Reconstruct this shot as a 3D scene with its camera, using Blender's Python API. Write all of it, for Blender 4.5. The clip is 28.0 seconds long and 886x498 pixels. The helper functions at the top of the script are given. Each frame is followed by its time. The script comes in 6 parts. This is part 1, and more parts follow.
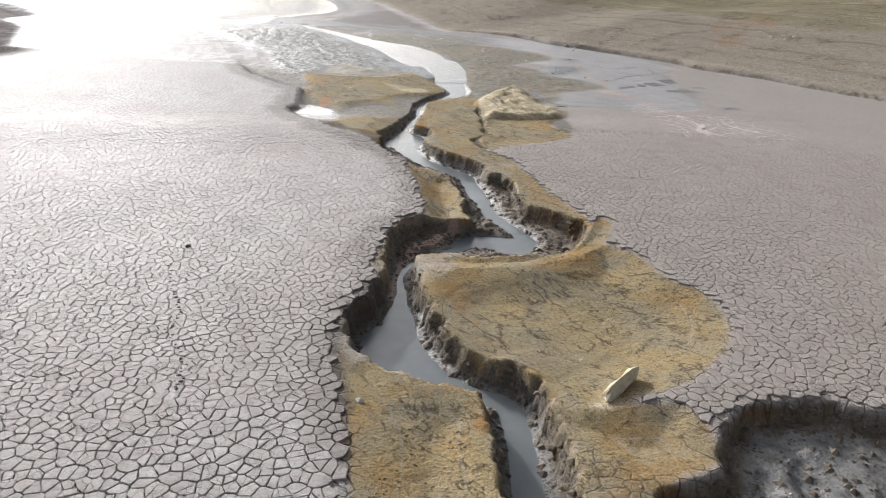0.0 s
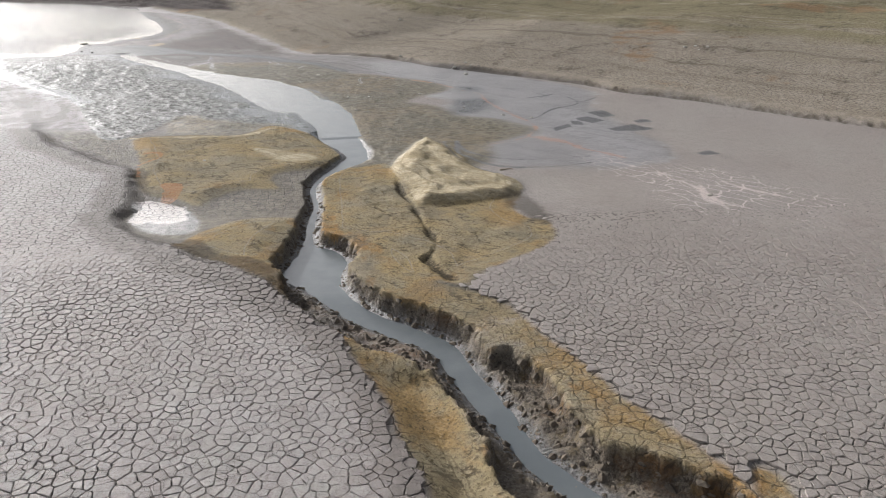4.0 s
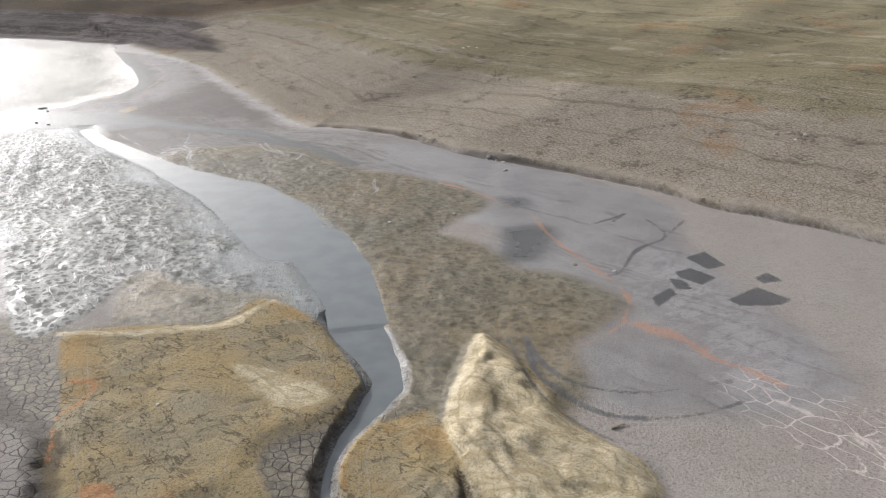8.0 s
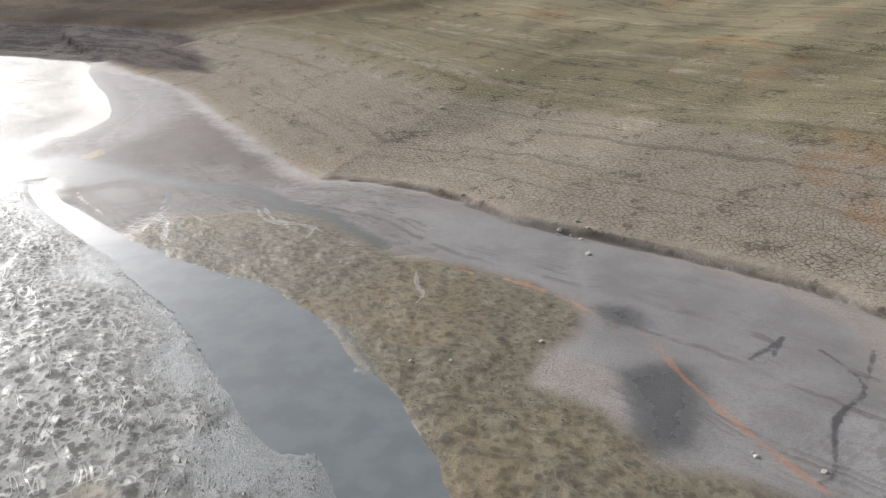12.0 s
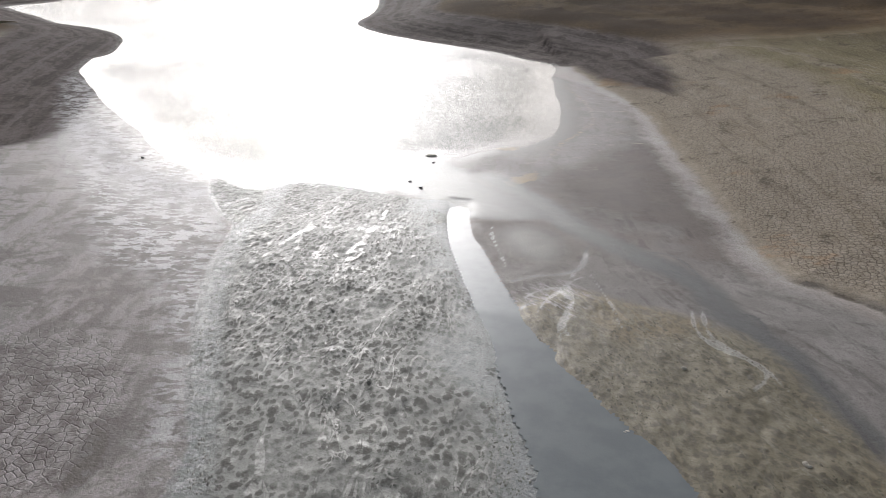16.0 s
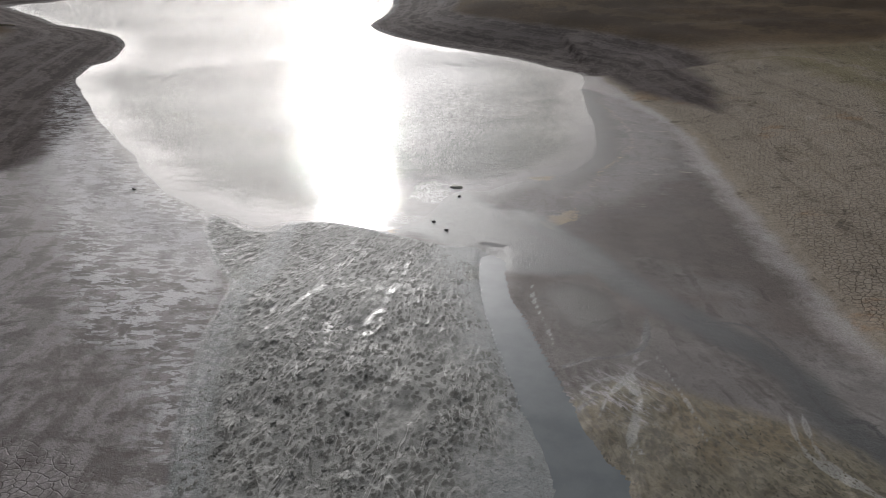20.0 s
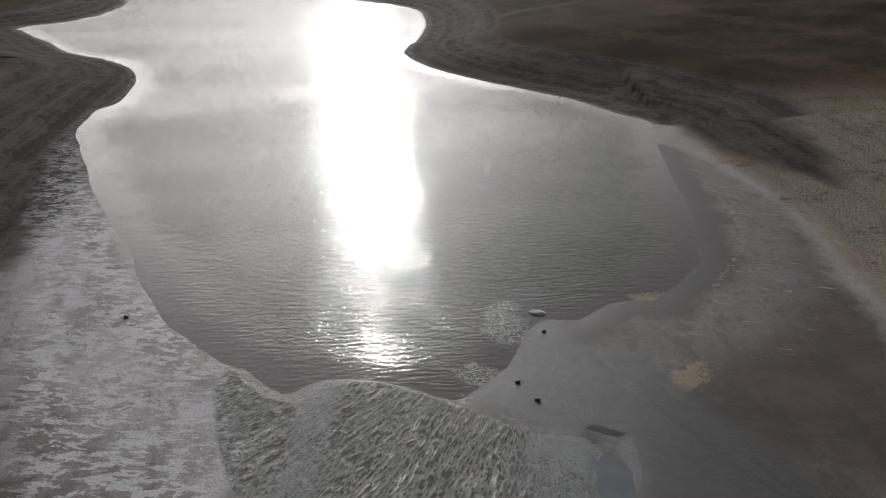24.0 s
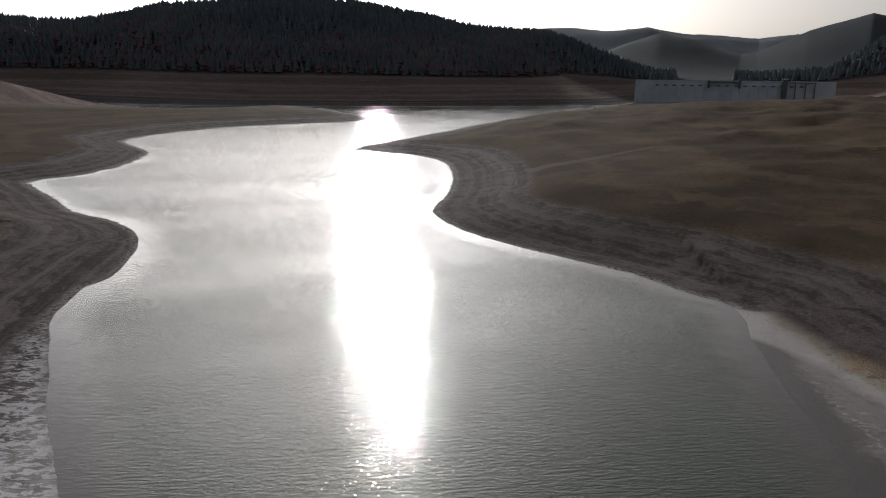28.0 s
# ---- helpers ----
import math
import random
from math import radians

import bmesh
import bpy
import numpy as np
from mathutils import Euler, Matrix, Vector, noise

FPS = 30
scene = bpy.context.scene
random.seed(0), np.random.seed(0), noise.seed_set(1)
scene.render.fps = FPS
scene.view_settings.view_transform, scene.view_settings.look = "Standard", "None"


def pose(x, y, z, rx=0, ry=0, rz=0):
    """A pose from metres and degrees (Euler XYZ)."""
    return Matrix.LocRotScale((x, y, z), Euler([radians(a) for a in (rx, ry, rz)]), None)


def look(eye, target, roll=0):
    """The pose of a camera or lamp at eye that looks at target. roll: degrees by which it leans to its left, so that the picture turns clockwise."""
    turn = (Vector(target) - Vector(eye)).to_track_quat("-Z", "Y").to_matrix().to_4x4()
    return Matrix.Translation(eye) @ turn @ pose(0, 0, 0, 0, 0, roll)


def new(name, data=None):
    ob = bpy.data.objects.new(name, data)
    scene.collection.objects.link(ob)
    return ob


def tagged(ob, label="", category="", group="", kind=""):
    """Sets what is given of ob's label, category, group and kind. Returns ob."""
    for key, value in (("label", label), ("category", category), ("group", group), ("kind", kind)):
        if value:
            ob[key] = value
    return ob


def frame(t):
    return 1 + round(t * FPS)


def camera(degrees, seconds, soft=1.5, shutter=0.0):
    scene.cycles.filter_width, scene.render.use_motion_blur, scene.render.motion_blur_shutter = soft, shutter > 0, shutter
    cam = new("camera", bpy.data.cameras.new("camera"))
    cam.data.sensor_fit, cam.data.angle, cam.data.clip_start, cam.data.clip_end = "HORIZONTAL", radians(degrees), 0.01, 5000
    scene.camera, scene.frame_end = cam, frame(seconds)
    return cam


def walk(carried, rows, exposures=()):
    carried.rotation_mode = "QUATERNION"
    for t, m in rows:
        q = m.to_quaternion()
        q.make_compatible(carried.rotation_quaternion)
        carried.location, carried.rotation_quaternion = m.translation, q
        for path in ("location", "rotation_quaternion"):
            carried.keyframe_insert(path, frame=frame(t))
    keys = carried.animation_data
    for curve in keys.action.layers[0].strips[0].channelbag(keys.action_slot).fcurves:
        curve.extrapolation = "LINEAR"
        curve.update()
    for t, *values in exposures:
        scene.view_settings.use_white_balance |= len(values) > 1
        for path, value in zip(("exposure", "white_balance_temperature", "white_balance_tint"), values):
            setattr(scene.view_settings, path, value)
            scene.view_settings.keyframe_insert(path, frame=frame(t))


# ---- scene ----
cam = camera(63.1, 28.0, soft=1.0)
METRES, EYE, TILT, LEAN, TURN = 100.0, 12.6, -1.0, -0.6, 0.0
ROWS = [
    (0.0, 0.0, 0.0, 0.0, 0.35, -22.79, -0.84),
    (0.5, -0.0052, 0.0202, -0.0002, 3.35, -22.78, -0.85),
    (1.0, -0.0117, 0.0406, -0.0001, 3.62, -22.75, -0.67),
    (1.5, -0.0179, 0.0611, 0.0002, 3.48, -22.74, -0.59),
    (2.0, -0.0236, 0.0814, 0.0007, 3.31, -22.7, -0.58),
    (2.5, -0.0275, 0.101, 0.0012, -0.79, -22.65, -0.25),
    (3.0, -0.0296, 0.1203, 0.0021, -8.22, -22.66, 0.27),
    (3.5, -0.0297, 0.1397, 0.0032, -12.19, -22.73, 0.41),
    (5.5, -0.0265, 0.2194, 0.0173, -12.97, -22.66, 0.29),
    (6.0, -0.0254, 0.2404, 0.0265, -13.05, -22.7, 0.32),
    (6.5, -0.024, 0.262, 0.0362, -13.09, -22.68, 0.31),
    (7.0, -0.023, 0.2834, 0.0445, -13.09, -22.63, 0.36),
    (7.5, -0.0222, 0.3038, 0.0476, -13.08, -22.58, 0.38),
    (8.0, -0.022, 0.3238, 0.0484, -13.06, -22.6, 0.37),
    (8.5, -0.0227, 0.3435, 0.0491, -13.08, -22.62, 0.37),
    (9.0, -0.0234, 0.363, 0.05, -13.14, -22.6, 0.5),
    (9.5, -0.0239, 0.3824, 0.0507, -13.23, -22.62, 0.51),
    (10.0, -0.0242, 0.4018, 0.0514, -13.33, -22.65, 0.54),
    (10.5, -0.0244, 0.421, 0.0523, -13.43, -22.67, 0.59),
    (11.0, -0.0245, 0.4402, 0.0531, -13.5, -22.66, 0.6),
    (11.5, -0.0248, 0.4595, 0.0537, -13.59, -22.68, 0.62),
    (13.5, -0.0233, 0.5378, 0.0546, -13.8, -22.68, 0.67),
    (14.0, -0.0243, 0.5577, 0.0556, -10.69, -22.75, 0.45),
    (14.5, -0.0263, 0.5782, 0.0559, -1.12, -22.73, -0.16),
    (15.0, -0.0313, 0.5963, 0.0559, 9.11, -22.62, -0.71),
    (15.5, -0.0359, 0.6077, 0.0556, 18.21, -22.51, -0.86),
    (16.0, -0.0377, 0.612, 0.0551, 21.68, -22.49, -0.69),
    (16.5, -0.0371, 0.612, 0.0547, 22.42, -22.66, -0.49),
    (17.0, -0.0359, 0.6119, 0.055, 22.6, -22.8, -0.52),
    (17.5, -0.0365, 0.6143, 0.0558, 22.54, -23.12, -0.55),
    (18.0, -0.0402, 0.6212, 0.0568, 22.4, -23.18, -0.64),
    (18.5, -0.0465, 0.6311, 0.0574, 22.32, -23.1, -0.68),
    (19.0, -0.0548, 0.6438, 0.0583, 22.37, -23.07, -0.74),
    (19.5, -0.0648, 0.6593, 0.0604, 22.41, -23.01, -0.72),
    (20.0, -0.0754, 0.6751, 0.0633, 22.58, -22.91, -0.72),
    (20.5, -0.0863, 0.6902, 0.0661, 22.85, -22.85, -0.69),
    (21.0, -0.0975, 0.7043, 0.0689, 23.06, -22.78, -0.67),
    (21.5, -0.1082, 0.7181, 0.0727, 23.27, -22.86, -0.59),
    (23.5, -0.1503, 0.7769, 0.0879, 24.03, -22.83, -0.56),
    (24.0, -0.1611, 0.7921, 0.0923, 24.17, -22.83, -0.6),
    (24.5, -0.1716, 0.8075, 0.095, 24.32, -22.84, -0.6),
    (25.0, -0.1825, 0.8231, 0.0961, 24.48, -22.83, -0.62),
    (25.5, -0.1929, 0.8385, 0.0983, 24.67, -22.85, -0.58),
    (26.0, -0.2032, 0.854, 0.1006, 24.86, -22.87, -0.51),
    (26.5, -0.2135, 0.8698, 0.1026, 25.02, -22.41, -0.48),
    (27.0, -0.2241, 0.8855, 0.1051, 25.2, -19.03, -0.5),
    (27.5, -0.2346, 0.9002, 0.1073, 25.33, -14.63, -0.53),
    (28.0, -0.2455, 0.9141, 0.1065, 25.42, -12.2, -0.59),
]
walk(cam, [(t, pose(0, 0, EYE, TILT, LEAN, TURN) @ pose(METRES * x, METRES * y, METRES * z, 90 + pitch, roll, yaw)) for t, x, y, z, yaw, pitch, roll in ROWS],
     exposures=[(0, 0.02), (3.0, -0.2), (6.0, -0.1), (13.8, 0.0), (16.5, -0.82), (20.0, -1.3), (25.0, -1.6), (28.0, -1.42)])

# ---- world and sun ----
SUN_AZ, SUN_EL = radians(30.0), radians(18.0)          # left of +y, above the horizon
world = bpy.data.worlds.new("hazy_winter_sky")
scene.world = world
world.use_nodes = True
wn = world.node_tree.nodes
wl = world.node_tree.links
sky = wn.new("ShaderNodeTexSky")
sky.sky_type = "NISHITA"
sky.sun_disc = False
sky.sun_elevation, sky.sun_rotation = SUN_EL, -SUN_AZ
sky.air_density, sky.dust_density, sky.ozone_density = 1.0, 3.5, 1.5
cloud = wn.new("ShaderNodeTexNoise")
cloud.inputs["Scale"].default_value = 2.2
cloud.inputs["Detail"].default_value = 5.0
cramp = wn.new("ShaderNodeMapRange")
cramp.inputs["From Min"].default_value, cramp.inputs["From Max"].default_value = 0.3, 0.7
cramp.inputs["To Min"].default_value, cramp.inputs["To Max"].default_value = 0.6, 0.95
wl.new(cloud.outputs["Fac"], cramp.inputs["Value"])
grey = wn.new("ShaderNodeRGBToBW")
wl.new(sky.outputs["Color"], grey.inputs["Color"])
veil = wn.new("ShaderNodeMix")
veil.data_type, veil.blend_type = "RGBA", "MULTIPLY"
veil.inputs["Factor"].default_value = 1.0
veil.inputs["B"].default_value = (1.0, 1.01, 1.07, 1)
wl.new(grey.outputs["Val"], veil.inputs["A"])
cmix = wn.new("ShaderNodeMix")
cmix.data_type = "RGBA"
wl.new(cramp.outputs["Result"], cmix.inputs["Factor"])
wl.new(sky.outputs["Color"], cmix.inputs["A"])
wl.new(veil.outputs["Result"], cmix.inputs["B"])
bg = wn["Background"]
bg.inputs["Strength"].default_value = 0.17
# sky brightened left of the sun, added to lift the lake's reflection
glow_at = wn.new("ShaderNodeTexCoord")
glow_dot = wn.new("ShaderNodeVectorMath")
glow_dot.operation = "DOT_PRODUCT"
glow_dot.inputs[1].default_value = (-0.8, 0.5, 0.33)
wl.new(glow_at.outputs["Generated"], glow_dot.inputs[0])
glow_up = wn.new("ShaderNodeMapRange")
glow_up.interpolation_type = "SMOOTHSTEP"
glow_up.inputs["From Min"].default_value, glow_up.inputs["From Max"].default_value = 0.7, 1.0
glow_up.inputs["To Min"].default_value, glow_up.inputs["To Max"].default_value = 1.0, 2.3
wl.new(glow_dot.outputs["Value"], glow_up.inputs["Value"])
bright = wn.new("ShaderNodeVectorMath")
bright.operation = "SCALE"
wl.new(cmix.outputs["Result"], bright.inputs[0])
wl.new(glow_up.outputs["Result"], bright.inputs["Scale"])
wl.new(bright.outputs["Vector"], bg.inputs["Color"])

sun = new("sun", bpy.data.lights.new("sun", "SUN"))
sun.data.energy, sun.data.angle, sun.data.color = 3.9, radians(0.8), (1.0, 0.985, 0.975)
SUN_DIR = Vector((-math.sin(SUN_AZ) * math.cos(SUN_EL), math.cos(SUN_AZ) * math.cos(SUN_EL), math.sin(SUN_EL)))
sun.matrix_world = look(SUN_DIR * 500, (0, 0, 0))


# ---- material helpers ----
class Graph:
    """Short hand for building a node material."""

    def __init__(self, name):
        self.mat = bpy.data.materials.new(name)
        self.mat.use_nodes = True
        self.tree = self.mat.node_tree
        self.bsdf = self.tree.nodes["Principled BSDF"]
        self.pos = self.tree.nodes.new("ShaderNodeNewGeometry").outputs["Position"]

    def node(self, kind, operation=None, use_clamp=False, data_type=None, interpolation_type=None, attribute_name=None, feature=None, voronoi_dimensions=None):
        n = self.tree.nodes.new(kind)
        if data_type:
            n.data_type = data_type
        if operation:
            n.operation = operation
        if use_clamp:
            n.use_clamp = True
        if interpolation_type:
            n.interpolation_type = interpolation_type
        if attribute_name:
            n.attribute_name = attribute_name
        if feature:
            n.feature, n.voronoi_dimensions = feature, voronoi_dimensions
        return n

    def put(self, value, socket):
        if hasattr(value, "is_output"):
            self.tree.links.new(value, socket)
        elif isinstance(value, (tuple, list)):
            socket.default_value = (*value, 1) if len(value) == 3 and socket.type == "RGBA" else value
        else:
            socket.default_value = value

    def maths(self, op, a, b=0.0, clamp=False):
        n = self.node("ShaderNodeMath", operation=op, use_clamp=clamp)
        self.put(a, n.inputs[0])
        self.put(b, n.inputs[1])
        return n.outputs[0]

    def attr(self, name):
        return self.node("ShaderNodeAttribute", attribute_name=name).outputs["Fac"]

    def noise(self, scale, detail=4.0, rough=0.55, vector=None, warp=0.0):
        n = self.node("ShaderNodeTexNoise")
        self.put(self.pos if vector is None else vector, n.inputs["Vector"])
        n.inputs["Scale"].default_value, n.inputs["Detail"].default_value = scale, detail
        n.inputs["Roughness"].default_value, n.inputs["Distortion"].default_value = rough, warp
        return n.outputs["Fac"]

    def step(self, value, low, high, a=0.0, b=1.0):
        n = self.node("ShaderNodeMapRange", interpolation_type="SMOOTHSTEP")
        n.clamp = False
        self.put(value, n.inputs["Value"])
        n.inputs["From Min"].default_value, n.inputs["From Max"].default_value = low, high
        n.inputs["To Min"].default_value, n.inputs["To Max"].default_value = a, b
        return n.outputs["Result"]

    def mix(self, f, a, b):
        n = self.node("ShaderNodeMix", data_type="RGBA")
        self.put(f, n.inputs["Factor"])
        self.put(a, n.inputs["A"])
        self.put(b, n.inputs["B"])
        return n.outputs["Result"]

    def blend(self, f, a, b):
        n = self.node("ShaderNodeMix", data_type="FLOAT")
        self.put(f, n.inputs["Factor"])
        self.put(a, n.inputs["A"])
        self.put(b, n.inputs["B"])
        return n.outputs["Result"]

    def vec(self, sx, sy, sz, turn=0.0):
        n = self.node("ShaderNodeMapping")
        self.put(self.pos, n.inputs["Vector"])
        n.inputs["Scale"].default_value = (sx, sy, sz)
        n.inputs["Rotation"].default_value = (0, 0, turn)
        return n.outputs["Vector"]

    def flow(self, along, across, turn=0.0):
        """Coordinates stretched along a direction turned by turn from +y."""
        first = self.node("ShaderNodeMapping")
        self.put(self.pos, first.inputs["Vector"])
        first.inputs["Rotation"].default_value = (0, 0, turn)
        second = self.node("ShaderNodeMapping")
        self.tree.links.new(first.outputs["Vector"], second.inputs["Vector"])
        second.inputs["Scale"].default_value = (across, along, across)
        return second.outputs["Vector"]

    def fan(self, px, py, across, along):
        """Coordinates that spread out from (px, py): angle and distance."""
        off = self.node("ShaderNodeVectorMath", operation="SUBTRACT")
        self.put(self.pos, off.inputs[0])
        off.inputs[1].default_value = (px, py, 0)
        xyz = self.node("ShaderNodeSeparateXYZ")
        self.put(off.outputs[0], xyz.inputs[0])
        x, y = xyz.outputs[0], xyz.outputs[1]
        r = self.maths("SQRT", self.maths("ADD", self.maths("MULTIPLY", x, x), self.maths("MULTIPLY", y, y)))
        return self.pair(self.maths("MULTIPLY", self.maths("ARCTAN2", x, self.maths("MULTIPLY", y, -1.0)), across), self.maths("MULTIPLY", r, along))

    def pair(self, a, b=0.0):
        """Two values as coordinates."""
        n = self.node("ShaderNodeCombineXYZ")
        self.put(a, n.inputs[0])
        self.put(b, n.inputs[1])
        return n.outputs[0]

    def wander(self, vector, scale, amount):
        """Coordinates pushed about by a slow noise."""
        n = self.node("ShaderNodeTexNoise")
        self.put(self.pos, n.inputs["Vector"])
        n.inputs["Scale"].default_value, n.inputs["Detail"].default_value = scale, 2.0
        rgb = self.node("ShaderNodeSeparateColor")
        self.put(n.outputs["Color"], rgb.inputs[0])
        xyz = self.node("ShaderNodeCombineXYZ")
        for k in range(3):
            self.put(rgb.outputs[k], xyz.inputs[k])
        off = self.node("ShaderNodeVectorMath", operation="SCALE")
        self.put(xyz.outputs[0], off.inputs[0])
        off.inputs["Scale"].default_value = amount
        both = self.node("ShaderNodeVectorMath", operation="ADD")
        self.put(vector, both.inputs[0])
        self.put(off.outputs[0], both.inputs[1])
        return both.outputs[0]

    def voronoi(self, scale, feature="DISTANCE_TO_EDGE", random_=0.9, vector=None):
        n = self.node("ShaderNodeTexVoronoi", feature=feature, voronoi_dimensions="2D")
        self.put(self.pos if vector is None else vector, n.inputs["Vector"])
        n.inputs["Scale"].default_value, n.inputs["Randomness"].default_value = scale, random_
        return n.outputs["Distance"]

    def bump(self, height, strength, distance, under=None):
        n = self.node("ShaderNodeBump")
        self.put(height, n.inputs["Height"])
        self.put(strength, n.inputs["Strength"])
        n.inputs["Distance"].default_value = distance
        if under is not None:
            self.put(under, n.inputs["Normal"])
        return n.outputs["Normal"]

    def done(self, color, rough=0.6, normal=None, metal=0.0, specular=0.5):
        self.put(color, self.bsdf.inputs["Base Color"])
        self.put(rough, self.bsdf.inputs["Roughness"])
        self.put(specular, self.bsdf.inputs["Specular IOR Level"])
        self.bsdf.inputs["Metallic"].default_value = metal
        if normal is not None:
            self.put(normal, self.bsdf.inputs["Normal"])
        return self.mat


def plain_color(g):
    """Dried lake mud: pinkish grey, bleached and greenish in drifts, browner in the hollows."""
    c = g.mix(g.step(g.noise(0.12, 5), 0.35, 0.65), (0.362, 0.318, 0.298), (0.445, 0.414, 0.398))
    c = g.mix(g.step(g.noise(0.25, 6, 0.65), 0.5, 0.68, 0, 0.6), c, (0.43, 0.425, 0.39))
    c = g.mix(g.step(g.noise(0.9, 6, 0.65), 0.45, 0.72, 0, 0.55), c, (0.285, 0.242, 0.22))
    c = g.mix(g.step(g.noise(5.0, 6, 0.7), 0.35, 0.7, 0, 0.45), c, (0.53, 0.505, 0.485))
    east = g.node("ShaderNodeSeparateXYZ")
    g.put(g.pos, east.inputs[0])
    c = g.mix(g.step(east.outputs[0], 0.0, 5.0, 0, 0.6), c, g.mix(g.noise(3.0, 5), (0.29, 0.25, 0.215), (0.36, 0.316, 0.28)))
    return g.mix(g.step(g.noise(18.0, 6, 0.72), 0.42, 0.68, 0, 0.6), c, (0.23, 0.2, 0.18))


def ground_material(name, low):
    """The lake bed; low: with the loam, gully and spring of the valley floor, else with the shores and hills."""
    g = Graph(name)
    n1, n2, n3, n4 = g.noise(0.35, 6, 0.6), g.noise(2.2, 6, 0.65), g.noise(11.0, 6, 0.7), g.noise(0.06, 4)
    grit = g.noise(38.0, 4, 0.7)
    fleck = g.noise(1.0, 4, 0.6, vector=g.wander(g.fan(-28, 124, 34 * 1.9, 0.8), 0.16, 4.2), warp=0.5)
    patchy = g.noise(0.5, 4, 0.6)
    rag = g.maths("ADD", g.maths("MULTIPLY", g.maths("SUBTRACT", n1, 0.5), 1.6),
                  g.maths("ADD", g.maths("MULTIPLY", g.maths("SUBTRACT", n2, 0.5), 0.9), g.maths("MULTIPLY", g.maths("SUBTRACT", n3, 0.5), 0.35)))

    def region(name, soft=0.12, amount=0.5, shift=0.0):
        d = g.maths("ADD", g.attr(name), g.maths("MULTIPLY", rag, amount))
        return g.step(g.maths("ADD", d, shift), -soft, soft)

    def lines(scale, stretch=0.15):
        """Old water lines that follow the shore."""
        at = g.pair(g.maths("ADD", g.maths("MULTIPLY", g.attr("contour"), scale), g.maths("MULTIPLY", n1, 1.6)), g.maths("MULTIPLY", n4, 6.0 * stretch))
        return g.noise(1.0, 4, 0.65, vector=at)

    color, rough = plain_color(g), 0.68
    margin = g.step(g.maths("ADD", g.attr("margin"), g.maths("MULTIPLY", rag, 0.6)), 0.0, 1.1)
    color = g.mix(g.maths("MULTIPLY", margin, 0.85), color, g.mix(g.step(n3, 0.35, 0.65), (0.13, 0.108, 0.095), (0.23, 0.2, 0.178)))
    # higher bank: brown, then thin winter grass, with old water lines
    wide, thin = lines(0.22), lines(1.1)
    bank = region("bank", 0.5, 1.0)
    brown = g.mix(g.step(n2, 0.3, 0.7), (0.31, 0.265, 0.21), (0.43, 0.375, 0.31))
    grass = g.mix(g.step(g.noise(5.0, 6, 0.7), 0.35, 0.7), (0.23, 0.2, 0.12), (0.38, 0.33, 0.22))
    grassy = g.step(g.maths("ADD", g.attr("bank"), g.maths("MULTIPLY", g.maths("SUBTRACT", wide, 0.5), 40.0)), 12.0, 26.0)
    high = g.mix(grassy, brown, grass)
    broad = g.noise(0.045, 3)
    mid = lines(0.55)
    high = g.mix(g.maths("MULTIPLY", g.step(mid, 0.53, 0.63, 0, 0.45), g.step(broad, 0.4, 0.56)), high, (0.13, 0.105, 0.075))
    high = g.mix(g.maths("MULTIPLY", g.step(thin, 0.54, 0.64, 0, 0.35), g.step(broad, 0.6, 0.46)), high, (0.12, 0.1, 0.075))
    high = g.mix(g.maths("MULTIPLY", g.step(mid, 0.45, 0.38, 0, 0.5), g.step(patchy, 0.42, 0.6)), high, (0.5, 0.445, 0.38))
    rusty_bank = g.step(g.maths("ADD", g.noise(0.09, 5, 0.65), g.maths("MULTIPLY", n2, 0.15)), 0.66, 0.74, 0, 0.6)
    high = g.mix(rusty_bank, high, (0.36, 0.22, 0.12))
    high = g.mix(g.step(wide, 0.46, 0.36, 0, 0.5), high, (0.3, 0.25, 0.18))
    high = g.mix(g.step(g.maths("MULTIPLY", n1, n2), 0.3, 0.36, 0, 0.6), high, (0.08, 0.065, 0.05))
    high = g.mix(g.maths("MULTIPLY", region("track", 1.0, 1.2), 0.7), high, (0.3, 0.27, 0.24))
    if not low:
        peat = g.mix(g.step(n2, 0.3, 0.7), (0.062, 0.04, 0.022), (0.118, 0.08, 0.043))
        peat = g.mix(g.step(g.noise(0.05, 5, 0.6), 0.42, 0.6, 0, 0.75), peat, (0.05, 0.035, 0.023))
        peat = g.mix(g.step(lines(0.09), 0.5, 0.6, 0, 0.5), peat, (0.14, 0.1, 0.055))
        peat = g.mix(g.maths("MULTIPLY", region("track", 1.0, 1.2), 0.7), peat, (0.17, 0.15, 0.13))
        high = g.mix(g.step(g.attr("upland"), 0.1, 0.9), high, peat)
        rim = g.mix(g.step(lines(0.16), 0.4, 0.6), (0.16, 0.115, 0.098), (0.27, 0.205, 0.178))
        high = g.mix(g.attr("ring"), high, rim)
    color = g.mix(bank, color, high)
    rough = g.blend(bank, rough, 0.95)
    if not low:
        # dark damp shore along the lake
        damp = g.step(g.maths("ADD", g.attr("damp"), g.maths("MULTIPLY", rag, 1.6)), -1.0, 2.0)
        tide = g.maths("ADD", g.maths("MULTIPLY", g.maths("ADD", lines(0.22), lines(0.7)), 0.36), g.maths("ADD", g.maths("MULTIPLY", n2, 0.16), g.maths("MULTIPLY", n1, 0.12)))
        shore_mud = g.mix(g.step(tide, 0.44, 0.56), (0.05, 0.038, 0.036), (0.17, 0.145, 0.138))
